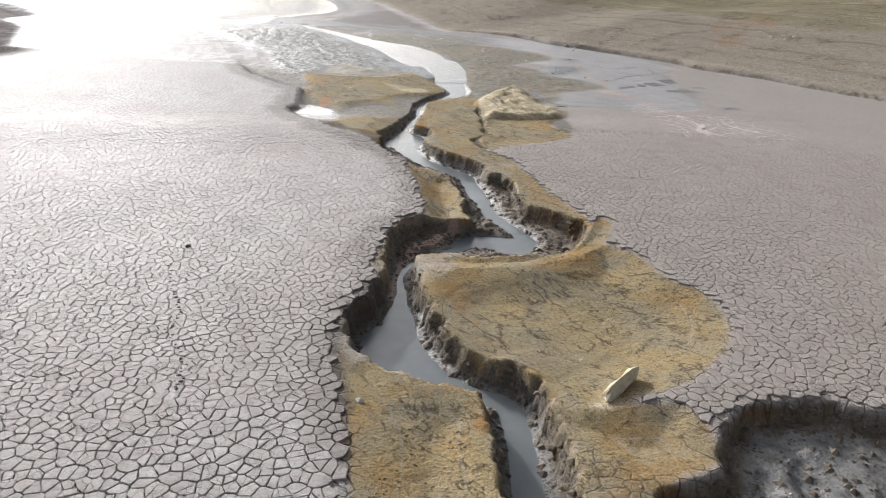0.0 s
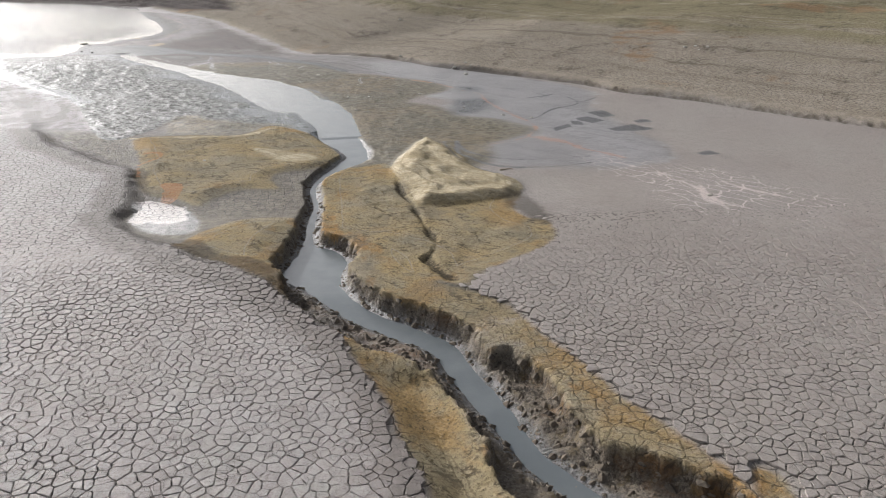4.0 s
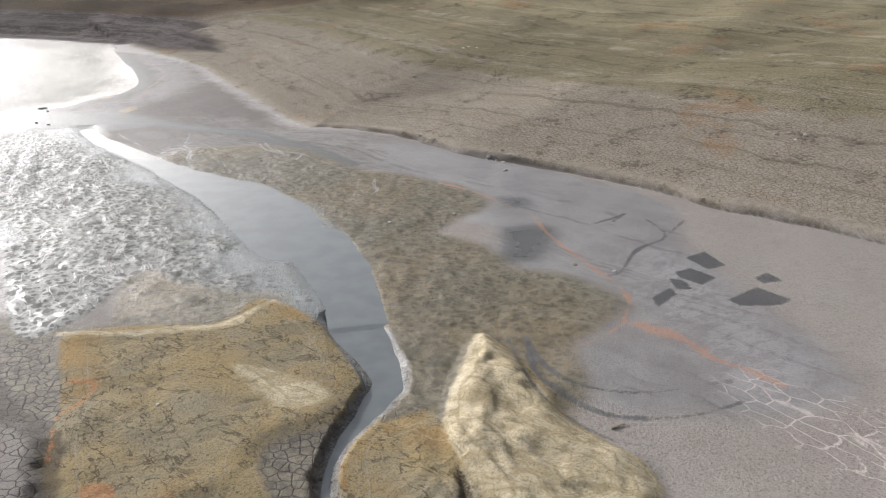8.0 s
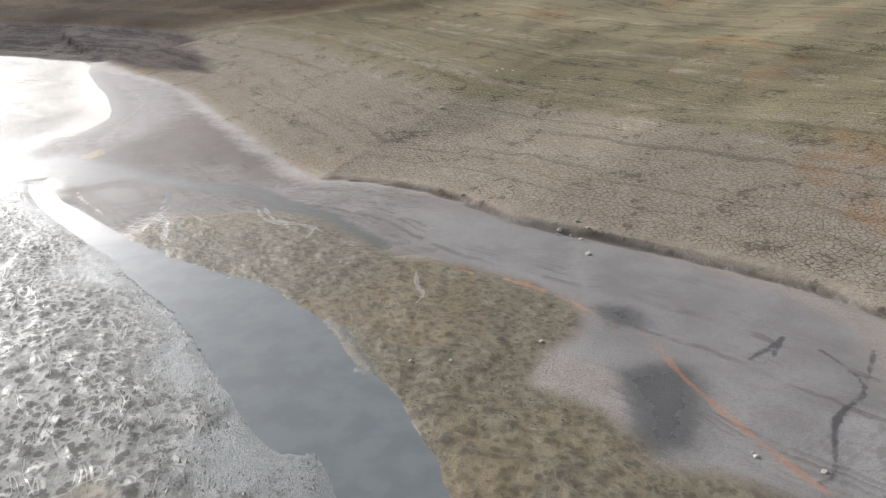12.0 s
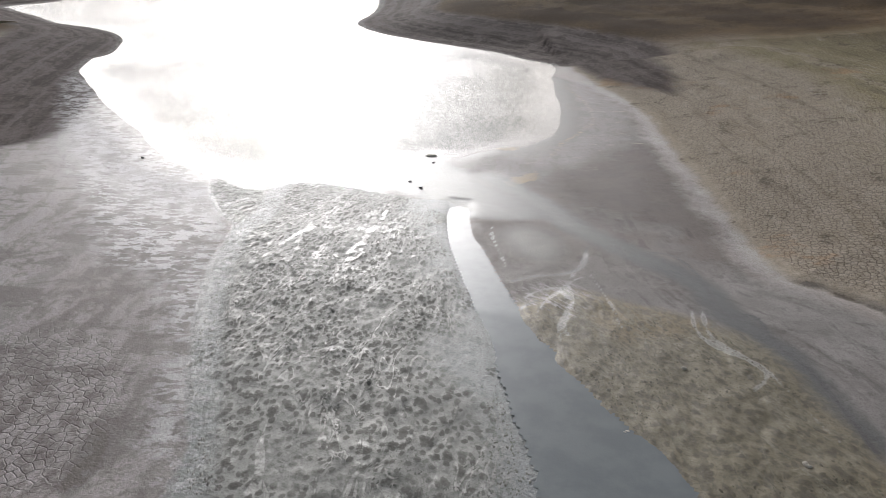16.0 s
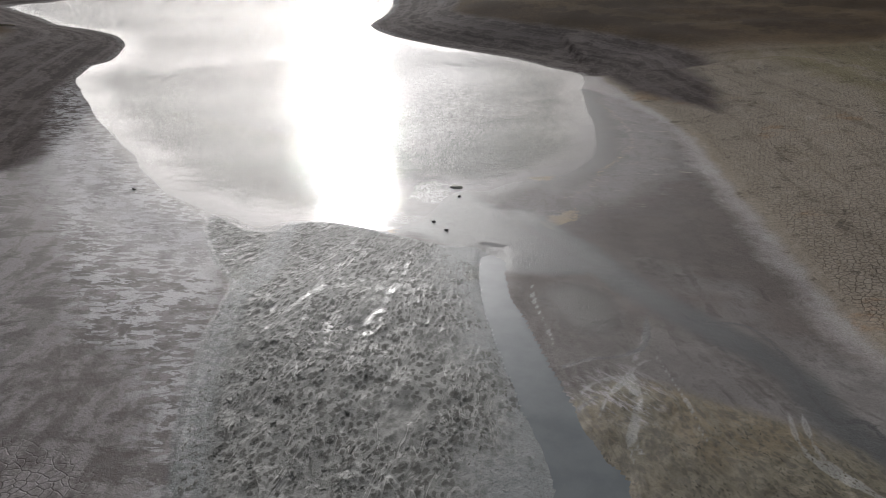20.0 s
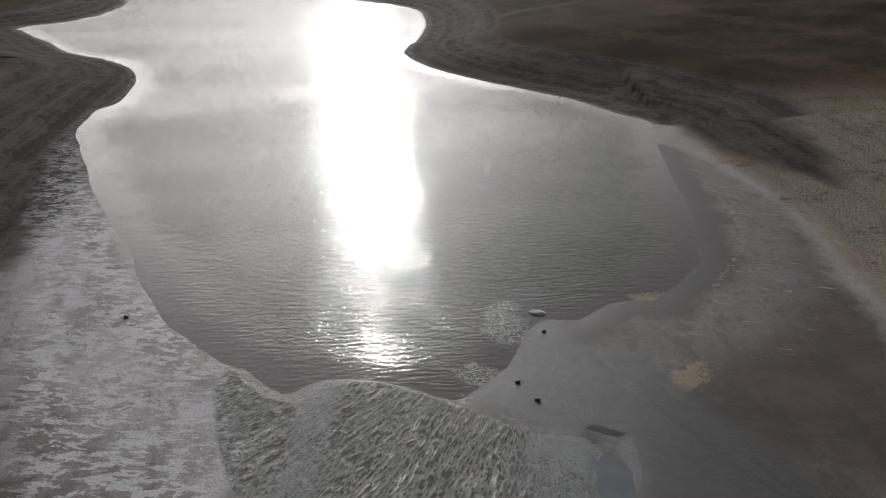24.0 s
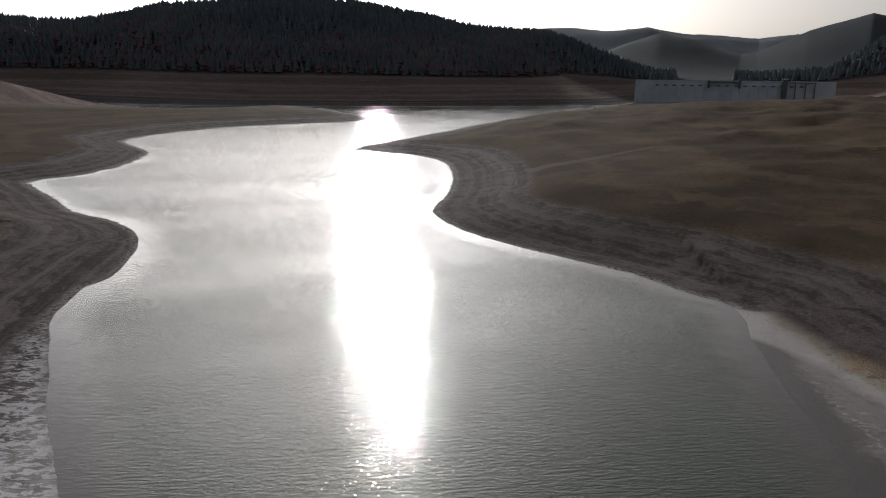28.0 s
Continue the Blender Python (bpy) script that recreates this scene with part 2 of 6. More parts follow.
        foam_line = g.maths("MULTIPLY", g.step(g.maths("ADD", g.attr("shore"), g.maths("MULTIPLY", rag, 0.8)), 1.3, 0.3), g.step(n2, 0.42, 0.55))
        shore_mud = g.mix(g.maths("MULTIPLY", foam_line, 0.8), shore_mud, (0.42, 0.4, 0.39))
        shore_mud = g.mix(g.step(g.noise(0.22, 5, 0.65), 0.5, 0.64, 0, 0.6), shore_mud, g.mix(n2, (0.09, 0.072, 0.064), (0.26, 0.225, 0.21)))
        color = g.mix(damp, color, g.mix(g.step(n3, 0.4, 0.7, 0, 0.45), shore_mud, (0.06, 0.05, 0.045)))
        rough = g.blend(damp, rough, 0.9)
    else:
        damp = 0.0
    if low:
        # bare clay about the stream
        basin = region("basin", 0.3, 0.6)
        color = g.mix(basin, color, g.mix(g.step(n2, 0.35, 0.65), (0.12, 0.102, 0.078), (0.215, 0.185, 0.138)))
    # grey damp flat
    wet = region("wet", 0.9, 1.4)
    flat = g.mix(g.step(n1, 0.35, 0.65), (0.2, 0.184, 0.174), (0.275, 0.258, 0.246))
    flat = g.mix(g.step(fleck, 0.56, 0.66, 0, 0.5), flat, (0.1, 0.09, 0.085))
    flat = g.mix(g.step(g.maths("ADD", n4, g.maths("MULTIPLY", n1, 0.3)), 0.62, 0.72, 0, 0.75), flat, g.mix(g.attr("glaze"), (0.13, 0.102, 0.086), (0.23, 0.212, 0.205)))
    flat = g.mix(g.maths("MULTIPLY", g.attr("glaze"), 0.6), flat, g.mix(g.step(n1, 0.35, 0.65), (0.25, 0.235, 0.23), (0.33, 0.315, 0.31)))
    flat = g.mix(g.maths("MULTIPLY", g.maths("MULTIPLY", g.step(thin, 0.53, 0.62, 0, 0.6), g.step(patchy, 0.42, 0.6)), g.step(g.attr("contour"), 0.0, -6.0)), flat, (0.085, 0.074, 0.068))
    scum = g.step(g.maths("ADD", g.attr("scum"), g.maths("MULTIPLY", g.maths("SUBTRACT", n2, 0.5), 3.0)), 0.0, 0.5)
    flat = g.mix(g.maths("MULTIPLY", scum, 0.8), flat, (0.42, 0.31, 0.16))
    soaked = g.maths("MAXIMUM", g.step(g.maths("ADD", g.attr("shore"), g.maths("MULTIPLY", rag, 1.5)), 3.5, 0.0), region("soak", 0.9, 1.2))
    flat = g.mix(g.step(g.maths("ADD", g.attr("shore"), g.maths("MULTIPLY", rag, 6.0)), 30.0, 6.0, 0, 0.9), flat, g.mix(g.step(n1, 0.35, 0.65), (0.072, 0.052, 0.045), (0.118, 0.09, 0.08)))
    flat = g.mix(g.maths("MULTIPLY", soaked, 0.75), flat, (0.068, 0.067, 0.066))
    streak = g.maths("ADD", g.maths("MULTIPLY", lines(0.3, 1.2), 0.65), g.maths("MULTIPLY", lines(1.0, 1.2), 0.35))
    streak = g.maths("ADD", streak, g.maths("MULTIPLY", g.maths("SUBTRACT", n2, 0.5), 0.25))
    swash = g.mix(g.step(streak, 0.42, 0.56), (0.125, 0.102, 0.095), (0.33, 0.3, 0.295))
    swash = g.mix(g.step(g.maths("ADD", g.attr("shore"), g.maths("MULTIPLY", rag, 5.0)), 13.0, 4.0, 0, 0.6), swash, (0.24, 0.215, 0.21))
    blot = g.noise(1.0, 6, 0.7, vector=g.wander(g.flow(0.3, 0.6, radians(66)), 0.2, 1.5))
    swash = g.mix(g.step(blot, 0.5, 0.58, 0, 0.85), swash, (0.085, 0.066, 0.058))
    flat = g.mix(g.attr("leftish"), flat, swash)
    beach = g.maths("MULTIPLY", g.step(streak, 0.5, 0.62, 0, 0.6), g.step(g.attr("shore"), 40.0, 25.0))
    flat = g.mix(g.maths("MULTIPLY", beach, g.step(g.attr("shore"), 2.0, 6.0)), flat, (0.085, 0.068, 0.06))
    flat = g.mix(g.maths("MULTIPLY", scum, 0.65), flat, (0.42, 0.31, 0.17))
    if not low:
        east_side = g.maths("SUBTRACT", 1.0, g.attr("leftish"))
        drift_band = g.maths("MULTIPLY", g.step(g.maths("ADD", g.attr("shore"), g.maths("MULTIPLY", rag, 2.2)), 1.5, 3.2), g.step(g.maths("ADD", g.attr("shore"), g.maths("MULTIPLY", rag, 3.0)), 9.0, 5.0))
        drift_band = g.maths("MULTIPLY", drift_band, g.step(g.maths("ADD", streak, g.maths("MULTIPLY", n2, 0.3)), 0.52, 0.7, 0.35, 1.0))
        flat = g.mix(g.maths("MULTIPLY", drift_band, g.blend(g.attr("leftish"), 0.3, 0.9)), flat, (0.5, 0.48, 0.48))
        dash = g.noise(1.0, 5, 0.65, vector=g.wander(g.flow(2.6, 0.5, radians(-8)), 0.3, 0.8))
        dashes = g.maths("MULTIPLY", g.step(dash, 0.62, 0.67), g.maths("MULTIPLY", g.step(g.attr("shore"), 1.5, 3.0), g.step(g.attr("shore"), 11.0, 7.0)))
        flat = g.mix(g.maths("MULTIPLY", g.maths("MULTIPLY", dashes, east_side), 0.7), flat, (0.46, 0.4, 0.34))
    fan_silt = region("soak", 0.5, 0.8)
    flat = g.mix(g.maths("MULTIPLY", fan_silt, g.blend(g.attr("glaze"), 0.85, 0.6)), flat, g.mix(n2, (0.075, 0.08, 0.082), (0.115, 0.118, 0.118)))
    color = g.mix(wet, color, flat)
    rough = g.blend(wet, rough, g.blend(g.maths("MAXIMUM", soaked, g.maths("MULTIPLY", g.attr("glaze"), 0.75)), g.step(g.maths("ADD", g.maths("MULTIPLY", n1, 0.6), g.maths("MULTIPLY", n2, 0.4)), 0.35, 0.65, 0.55, 0.72), 0.44))
    rough = g.blend(g.maths("MULTIPLY", g.maths("MULTIPLY", g.attr("leftish"), wet), g.step(g.attr("shore"), 2.0, 14.0)), rough, 0.62)
    rough = g.blend(g.maths("MULTIPLY", g.maths("MULTIPLY", g.attr("glaze"), wet), 0.7), rough, 0.2)
    # grey silt of the delta, clods among smooth silt, their shadow sides coloured dark
    delta = region("delta", 0.12, 0.3)
    slick = g.attr("slick")
    coarse = g.maths("SUBTRACT", 1.0, slick)
    drifts = g.noise(1.0, 4, 0.6, vector=g.wander(g.fan(-28, 124, 34 * 0.5, 0.2), 0.1, 2.5))
    jag = g.maths("ADD", g.maths("MULTIPLY", g.maths("SUBTRACT", n3, 0.5), 0.5), g.maths("MULTIPLY", g.maths("SUBTRACT", n2, 0.5), 0.9))
    lump = g.maths("ADD", g.voronoi(1.0, "F1", 1.0, vector=g.wander(g.fan(-28, 124, 34 * 1.7, 0.85), 0.3, 1.8)), jag)
    lump_two = g.maths("ADD", g.voronoi(1.0, "F1", 1.0, vector=g.wander(g.fan(-28, 124, 34 * 3.8, 2.0), 0.4, 1.8)), jag)
    clods = g.maths("MULTIPLY", g.step(lump, 0.27, 0.17), g.step(drifts, 0.42, 0.54, 0.3, 1.0))
    clods = g.maths("MAXIMUM", clods, g.maths("MULTIPLY", g.step(lump_two, 0.33, 0.22, 0, 0.9), g.step(drifts, 0.36, 0.5, 0.35, 1.0)))
    clods = g.maths("MULTIPLY", clods, g.blend(slick, 1.0, g.step(g.noise(0.6, 4, 0.6), 0.55, 0.62, 0.0, 0.8)))
    silt = g.mix(g.step(n2, 0.3, 0.7), (0.16, 0.162, 0.148), (0.23, 0.232, 0.216))
    silt = g.mix(slick, silt, g.mix(g.step(n2, 0.35, 0.65), (0.168, 0.186, 0.19), (0.205, 0.22, 0.222)))
    ridge = g.maths("ABSOLUTE", g.maths("SUBTRACT", g.noise(1.0, 4, 0.55, vector=g.wander(g.fan(-28, 124, 34 * 0.55, 0.12), 0.14, 1.5), warp=0.4), 0.5))
    thread = g.maths("ABSOLUTE", g.maths("SUBTRACT", g.noise(1.0, 3, 0.5, vector=g.wander(g.fan(-28, 124, 34 * 1.3, 0.2), 0.2, 2.2), warp=0.5), 0.5))
    # glint of wet ribbons on the silt, put into a pale colour
    film_glint = g.maths("MULTIPLY", g.step(g.maths("MINIMUM", ridge, thread), 0.02, 0.007), g.step(g.maths("ADD", g.maths("MULTIPLY", n2, 0.5), g.maths("MULTIPLY", patchy, 0.5)), 0.44, 0.54))
    film_glint = g.maths("MULTIPLY", film_glint, coarse)
    silt = g.mix(g.maths("MULTIPLY", g.maths("MULTIPLY", g.step(thread, 0.05, 0.022), g.step(n2, 0.4, 0.6)), g.maths("MULTIPLY", coarse, 0.6)), silt, (0.075, 0.075, 0.066))
    silt = g.mix(g.maths("MULTIPLY", clods, 0.85), silt, (0.055, 0.054, 0.045))
    silt = g.mix(g.maths("MULTIPLY", film_glint, 0.42), silt, (0.4, 0.4, 0.37))
    color = g.mix(delta, color, silt)
    rough = g.blend(delta, rough, g.blend(film_glint, g.blend(clods, g.blend(slick, 0.6, 0.45), 0.72), 0.42))
    # olive brown mud
    olive = region("olive", 0.6, 0.9, 0.5)
    mud = g.mix(g.step(n2, 0.3, 0.7), (0.15, 0.13, 0.088), (0.215, 0.188, 0.132))
    mud = g.mix(g.step(g.noise(0.1, 4, 0.6), 0.48, 0.6, 0, 0.6), mud, (0.225, 0.17, 0.095))
    mud = g.mix(g.maths("MULTIPLY", g.step(lump, 0.25, 0.15, 0, 0.55), g.step(patchy, 0.4, 0.55, 0.4, 1.0)), mud, (0.06, 0.053, 0.037))
    mud = g.mix(g.step(lump_two, 0.3, 0.2, 0, 0.5), mud, (0.075, 0.065, 0.045))
    mud = g.mix(g.maths("MULTIPLY", g.step(thread, 0.03, 0.012), 0.4), mud, (0.09, 0.078, 0.05))
    mud = g.mix(g.maths("MULTIPLY", film_glint, 0.35), mud, (0.28, 0.26, 0.2))
    color = g.mix(olive, color, mud)
    rough = g.blend(olive, rough, 0.55)
    if low:
        # ochre loam, with rings where it dried
        ochre = region("ochre", 0.16, 0.4)
        loam = g.mix(g.step(n1, 0.35, 0.65), (0.36, 0.275, 0.145), (0.32, 0.268, 0.172))
        loam = g.mix(g.step(patchy, 0.45, 0.65, 0, 0.55), loam, (0.28, 0.25, 0.185))
        rusty = g.maths("MULTIPLY", g.step(g.noise(0.8, 4, vector=g.vec(1, 0.6, 1)), 0.54, 0.66, 0, 0.75), g.step(g.attr("gully"), -1.6, -0.4, 0.12, 1.0))
        loam = g.mix(rusty, loam, (0.34, 0.18, 0.05))
        ring = g.noise(1.0, 3, 0.6, vector=g.pair(g.maths("ADD", g.maths("MULTIPLY", g.attr("ochre"), 5.0), g.maths("MULTIPLY", n1, 3.0))))
        loam = g.mix(g.maths("MULTIPLY", g.maths("MULTIPLY", g.step(ring, 0.56, 0.63, 0, 0.5), g.step(n1, 0.46, 0.6)), g.step(g.attr("ochre"), 1.9, 0.8)), loam, (0.11, 0.085, 0.055))
        pits = g.noise(1.0, 4, 0.6, vector=g.wander(g.flow(1.0, 2.2, radians(80)), 0.5, 1.5), warp=0.6)
        loam = g.mix(g.maths("MULTIPLY", g.step(pits, 0.59, 0.65, 0, 0.6), g.step(n1, 0.44, 0.6)), loam, (0.1, 0.078, 0.05))
        loam = g.mix(g.step(g.noise(0.55, 5, 0.65), 0.5, 0.64, 0, 0.65), loam, (0.235, 0.205, 0.15))
        loam = g.mix(g.step(g.noise(7.0, 5, 0.75), 0.57, 0.64, 0, 0.5), loam, (0.13, 0.105, 0.07))
        loam = g.mix(g.step(g.noise(3.4, 5, 0.7), 0.6, 0.68, 0, 0.4), loam, (0.44, 0.375, 0.25))
        crease = g.maths("ABSOLUTE", g.maths("SUBTRACT", g.noise(1.0, 5, 0.6, vector=g.wander(g.flow(0.9, 0.45, radians(50)), 0.25, 1.6)), 0.5))
        loam = g.mix(g.maths("MULTIPLY", g.step(crease, 0.02, 0.006, 0, 0.75), g.step(n2, 0.38, 0.55)), loam, (0.085, 0.066, 0.042))
        loam = g.mix(g.maths("MULTIPLY", g.step(g.noise(0.33, 4, 0.6), 0.5, 0.62, 0, 0.6), g.step(g.attr("ochre"), 2.2, 0.6)), loam, (0.36, 0.225, 0.085))
        loam = g.mix(g.maths("MULTIPLY", g.step(ring, 0.44, 0.38, 0, 0.5), g.step(g.attr("ochre"), 2.0, 0.7)), loam, (0.36, 0.33, 0.29))
        color = g.mix(ochre, color, loam)
        rough = g.blend(ochre, rough, 0.72)
        # pale washed sand
        sand = region("sand", 0.12, 0.5)
        vein = g.noise(1.0, 6, 0.65, vector=g.flow(1.6, 0.7, radians(40)), warp=1.2)
        dune = g.mix(g.step(vein, 0.4, 0.62), (0.56, 0.48, 0.34), (0.4, 0.33, 0.21))
        strata = g.noise(1.0, 4, 0.7, vector=g.pair(g.maths("ADD", g.maths("MULTIPLY", g.attr("sand"), 3.4), g.maths("MULTIPLY", n1, 7.0))))
        dune = g.mix(g.step(strata, 0.48, 0.58, 0, 0.65), dune, (0.33, 0.27, 0.165))
        dune = g.mix(g.step(strata, 0.62, 0.67, 0, 0.5), dune, (0.2, 0.16, 0.1))
        dune = g.mix(g.step(pits, 0.64, 0.7, 0, 0.5), dune, (0.13, 0.1, 0.06))
        color = g.mix(sand, color, dune)
        # gully walls and floor
        gully = region("gully", 0.06, 0.15)
        clod = g.mix(g.step(n3, 0.38, 0.62), (0.09, 0.075, 0.062), (0.27, 0.23, 0.18))
        clod = g.mix(g.step(n2, 0.5, 0.6, 0, 0.85), clod, (0.16, 0.125, 0.075))
        clod = g.mix(g.step(n1, 0.53, 0.64, 0, 0.65), clod, (0.19, 0.1, 0.04))
        color = g.mix(gully, color, clod)
        rough = g.blend(gully, rough, 0.55)
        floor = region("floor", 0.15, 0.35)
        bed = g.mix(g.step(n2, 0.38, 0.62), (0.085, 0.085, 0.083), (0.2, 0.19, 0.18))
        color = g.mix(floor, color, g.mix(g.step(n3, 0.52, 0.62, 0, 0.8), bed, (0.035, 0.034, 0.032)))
        rough = g.blend(floor, rough, 0.4)
        color = g.mix(g.maths("MULTIPLY", region("pink", 0.06, 0.35), 0.8), color, g.mix(n3, (0.5, 0.27, 0.19), (0.42, 0.36, 0.32)))
    else:
        ochre = floor = 0.0
    # bank foot dark crumbs; shade painted at brinks and sand lump; damp stains
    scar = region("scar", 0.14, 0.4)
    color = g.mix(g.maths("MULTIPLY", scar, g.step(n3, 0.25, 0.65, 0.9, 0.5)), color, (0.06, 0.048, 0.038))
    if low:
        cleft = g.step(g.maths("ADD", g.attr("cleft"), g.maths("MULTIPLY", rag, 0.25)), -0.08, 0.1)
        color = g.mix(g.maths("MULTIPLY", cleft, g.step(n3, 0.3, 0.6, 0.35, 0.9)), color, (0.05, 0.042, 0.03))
    if not low:
        frost = g.maths("MULTIPLY", region("frost", 0.8, 1.2), g.step(g.noise(1.0, 5, 0.7, vector=g.wander(g.flow(3.5, 1.2, radians(30)), 0.3, 1.0)), 0.48, 0.62))
        color = g.mix(g.maths("MULTIPLY", frost, 0.7), color, (0.45, 0.42, 0.43))
    # crusts, rust and black silt
    flake = g.noise(1.0, 6, 0.72, vector=g.wander(g.flow(1.1, 2.4, radians(66)), 0.4, 1.2), warp=0.4)
    crust = g.maths("MULTIPLY", region("salt", 1.2, 2.0), g.step(g.maths("ADD", flake, g.maths("MULTIPLY", g.maths("SUBTRACT", patchy, 0.5), 0.5)), 0.48, 0.53))
    crust = g.maths("MULTIPLY", crust, g.step(g.attr("leftish"), 0.0, 1.0, 0.22, 1.0))
    color = g.mix(g.maths("MULTIPLY", crust, 0.8), color, (0.7, 0.69, 0.7))
    wobbly = g.wander(g.pos, 3.0, 0.22)
    braid = g.step(g.maths("ADD", g.attr("braid"), g.maths("MULTIPLY", rag, 0.4)), -0.06, 0.08)
    web = g.maths("MULTIPLY", g.step(g.voronoi(1.15, vector=g.wander(g.flow(0.7, 1.3, radians(-25)), 0.7, 1.0)), 0.055, 0.02), g.step(n1, 0.36, 0.5))
    web = g.maths("MULTIPLY", web, g.step(g.maths("ADD", g.attr("braid"), g.maths("MULTIPLY", rag, 1.2)), -2.6, -0.8))
    color = g.mix(g.maths("MULTIPLY", g.maths("MAXIMUM", web, braid), 0.8), color, (0.66, 0.57, 0.54))
    # rills are paled to carry their wet glint
    rill = g.step(g.maths("ADD", g.attr("rill"), g.maths("MULTIPLY", rag, 0.3)), -0.05, 0.08)
    color = g.mix(g.maths("MULTIPLY", rill, 0.6), color, (0.4, 0.4, 0.38))
    rough = g.blend(rill, rough, 0.25)
    if low:
        spring = g.maths("MULTIPLY", region("spring", 0.12, 0.9), g.step(n3, 0.25, 0.6, 0.55, 0.95))
        color = g.mix(spring, color, g.mix(n2, (0.82, 0.72, 0.66), (0.7, 0.67, 0.66)))
    orange = g.step(g.maths("ADD", g.attr("orange"), g.maths("MULTIPLY", rag, 0.42)), -0.06, 0.06)
    color = g.mix(g.maths("MULTIPLY", orange, g.step(n3, 0.35, 0.65, 0.2, 0.75)), color, g.mix(n2, (0.5, 0.19, 0.06), (0.62, 0.28, 0.12)))
    black = region("black", 0.08, 0.34)
    color = g.mix(g.maths("MULTIPLY", black, 0.9), color, (0.045, 0.044, 0.046))
    rough = g.blend(black, rough, 0.4)
    if not low:
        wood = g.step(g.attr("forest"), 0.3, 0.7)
        # far ridges: distance haze put into a pale blue-grey base colour
        color = g.mix(wood, color, g.mix(g.attr("far_haze"), g.mix(n4, (0.06, 0.07, 0.076), (0.085, 0.095, 0.105)), g.mix(g.noise(0.004, 5), (0.12, 0.145, 0.17), (0.17, 0.19, 0.21))))
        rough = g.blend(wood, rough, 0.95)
    # drying cracks
    cover = g.step(g.maths("ADD", g.attr("crack"), g.maths("MULTIPLY", rag, 0.8)), -0.4, 0.4)
    edge = g.voronoi(2.7, vector=wobbly)
    line = g.maths("MULTIPLY", g.step(edge, 0.085, 0.015), cover)
    color = g.mix(g.maths("MULTIPLY", line, g.blend(bank, 0.85, 0.6)), color, (0.05, 0.042, 0.036))
    # relief
    color = g.mix(g.step(g.maths("ADD", g.maths("MULTIPLY", grit, 0.5), g.maths("MULTIPLY", n3, 0.5)), 0.48, 0.61, 0, 0.6), color, (0.06, 0.05, 0.042))
    clumps = g.maths("ADD", g.step(lump, 0.6, 0.1, 0, 0.3), g.step(lump_two, 0.6, 0.1, 0, 0.16))
    relief = g.maths("ADD", g.maths("MULTIPLY", n3, 0.1), g.maths("MULTIPLY", n2, 0.12))
    relief = g.maths("ADD", relief, g.maths("MULTIPLY", g.maths("MULTIPLY", g.maths("SUBTRACT", clumps, g.maths("MULTIPLY", ridge, -1.0)), g.attr("soft_mud")), 0.125))
    if low:
        relief = g.maths("ADD", relief, g.maths("MULTIPLY", g.maths("MULTIPLY", pits, g.attr("loam")), -0.1))
    relief = g.maths("SUBTRACT", relief, g.maths("MULTIPLY", g.maths("MULTIPLY", g.step(edge, 0.085, 0.015), g.attr("cracked")), 0.1))
    calm = g.blend(wet, 1.0, 0.55)
    calm = g.maths("MAXIMUM", calm, g.maths("MAXIMUM", g.maths("MAXIMUM", delta, g.maths("MULTIPLY", olive, 0.8)), ochre))
    normal = g.bump(relief, calm, 0.6)
    gleam = g.maths("MULTIPLY", wet, g.maths("MAXIMUM", g.attr("glaze"), g.step(g.attr("shore"), 16.0, 3.0, 0.12, 0.3)))
    gleam = g.maths("MULTIPLY", gleam, g.step(soaked, 0.0, 1.0, 1.0, 0.35))
    shiny = g.maths("MAXIMUM", g.maths("MAXIMUM", gleam, g.maths("MULTIPLY", delta, 0.4)), g.maths("MAXIMUM", floor, black))
    dull = g.maths("MAXIMUM", g.maths("MAXIMUM", bank, damp), ochre)
    spec = g.blend(shiny, g.blend(dull, 0.2, 0.03), g.blend(g.attr("glaze"), 0.4, 0.8))
    return g.done(color, rough, normal, specular=spec)


def plate_material():
    g = Graph("dried_mud_plate")
    c = plain_color(g)
    damp_rim = g.step(g.maths("ADD", g.attr("margin"), g.maths("MULTIPLY", g.maths("SUBTRACT", g.noise(1.6, 5), 0.5), 1.6)), -0.1, 1.1)
    c = g.mix(g.maths("MULTIPLY", damp_rim, 0.8), c, g.mix(g.noise(11.0, 5), (0.12, 0.1, 0.088), (0.22, 0.19, 0.17)))
    info = g.node("ShaderNodeNewGeometry")
    c = g.mix(g.step(info.outputs["Random Per Island"], 0.0, 1.0, 0, 0.3), c, (0.31, 0.268, 0.238))
    fine_crack = g.step(g.voronoi(5.6), 0.035, 0.008)
    fine_crack = g.maths("MULTIPLY", fine_crack, g.step(g.noise(1.3, 4), 0.48, 0.58))
    c = g.mix(g.maths("MULTIPLY", fine_crack, 0.7), c, (0.07, 0.058, 0.05))
    rise = g.maths("ADD", g.maths("MULTIPLY", g.noise(7.0, 6, 0.7), 0.06), g.maths("MULTIPLY", g.noise(26.0, 5, 0.7), 0.025))
    normal = g.bump(g.maths("SUBTRACT", rise, g.maths("MULTIPLY", fine_crack, 0.015)), 1.0, 0.8)
    return g.done(c, 0.62, normal, specular=0.18)


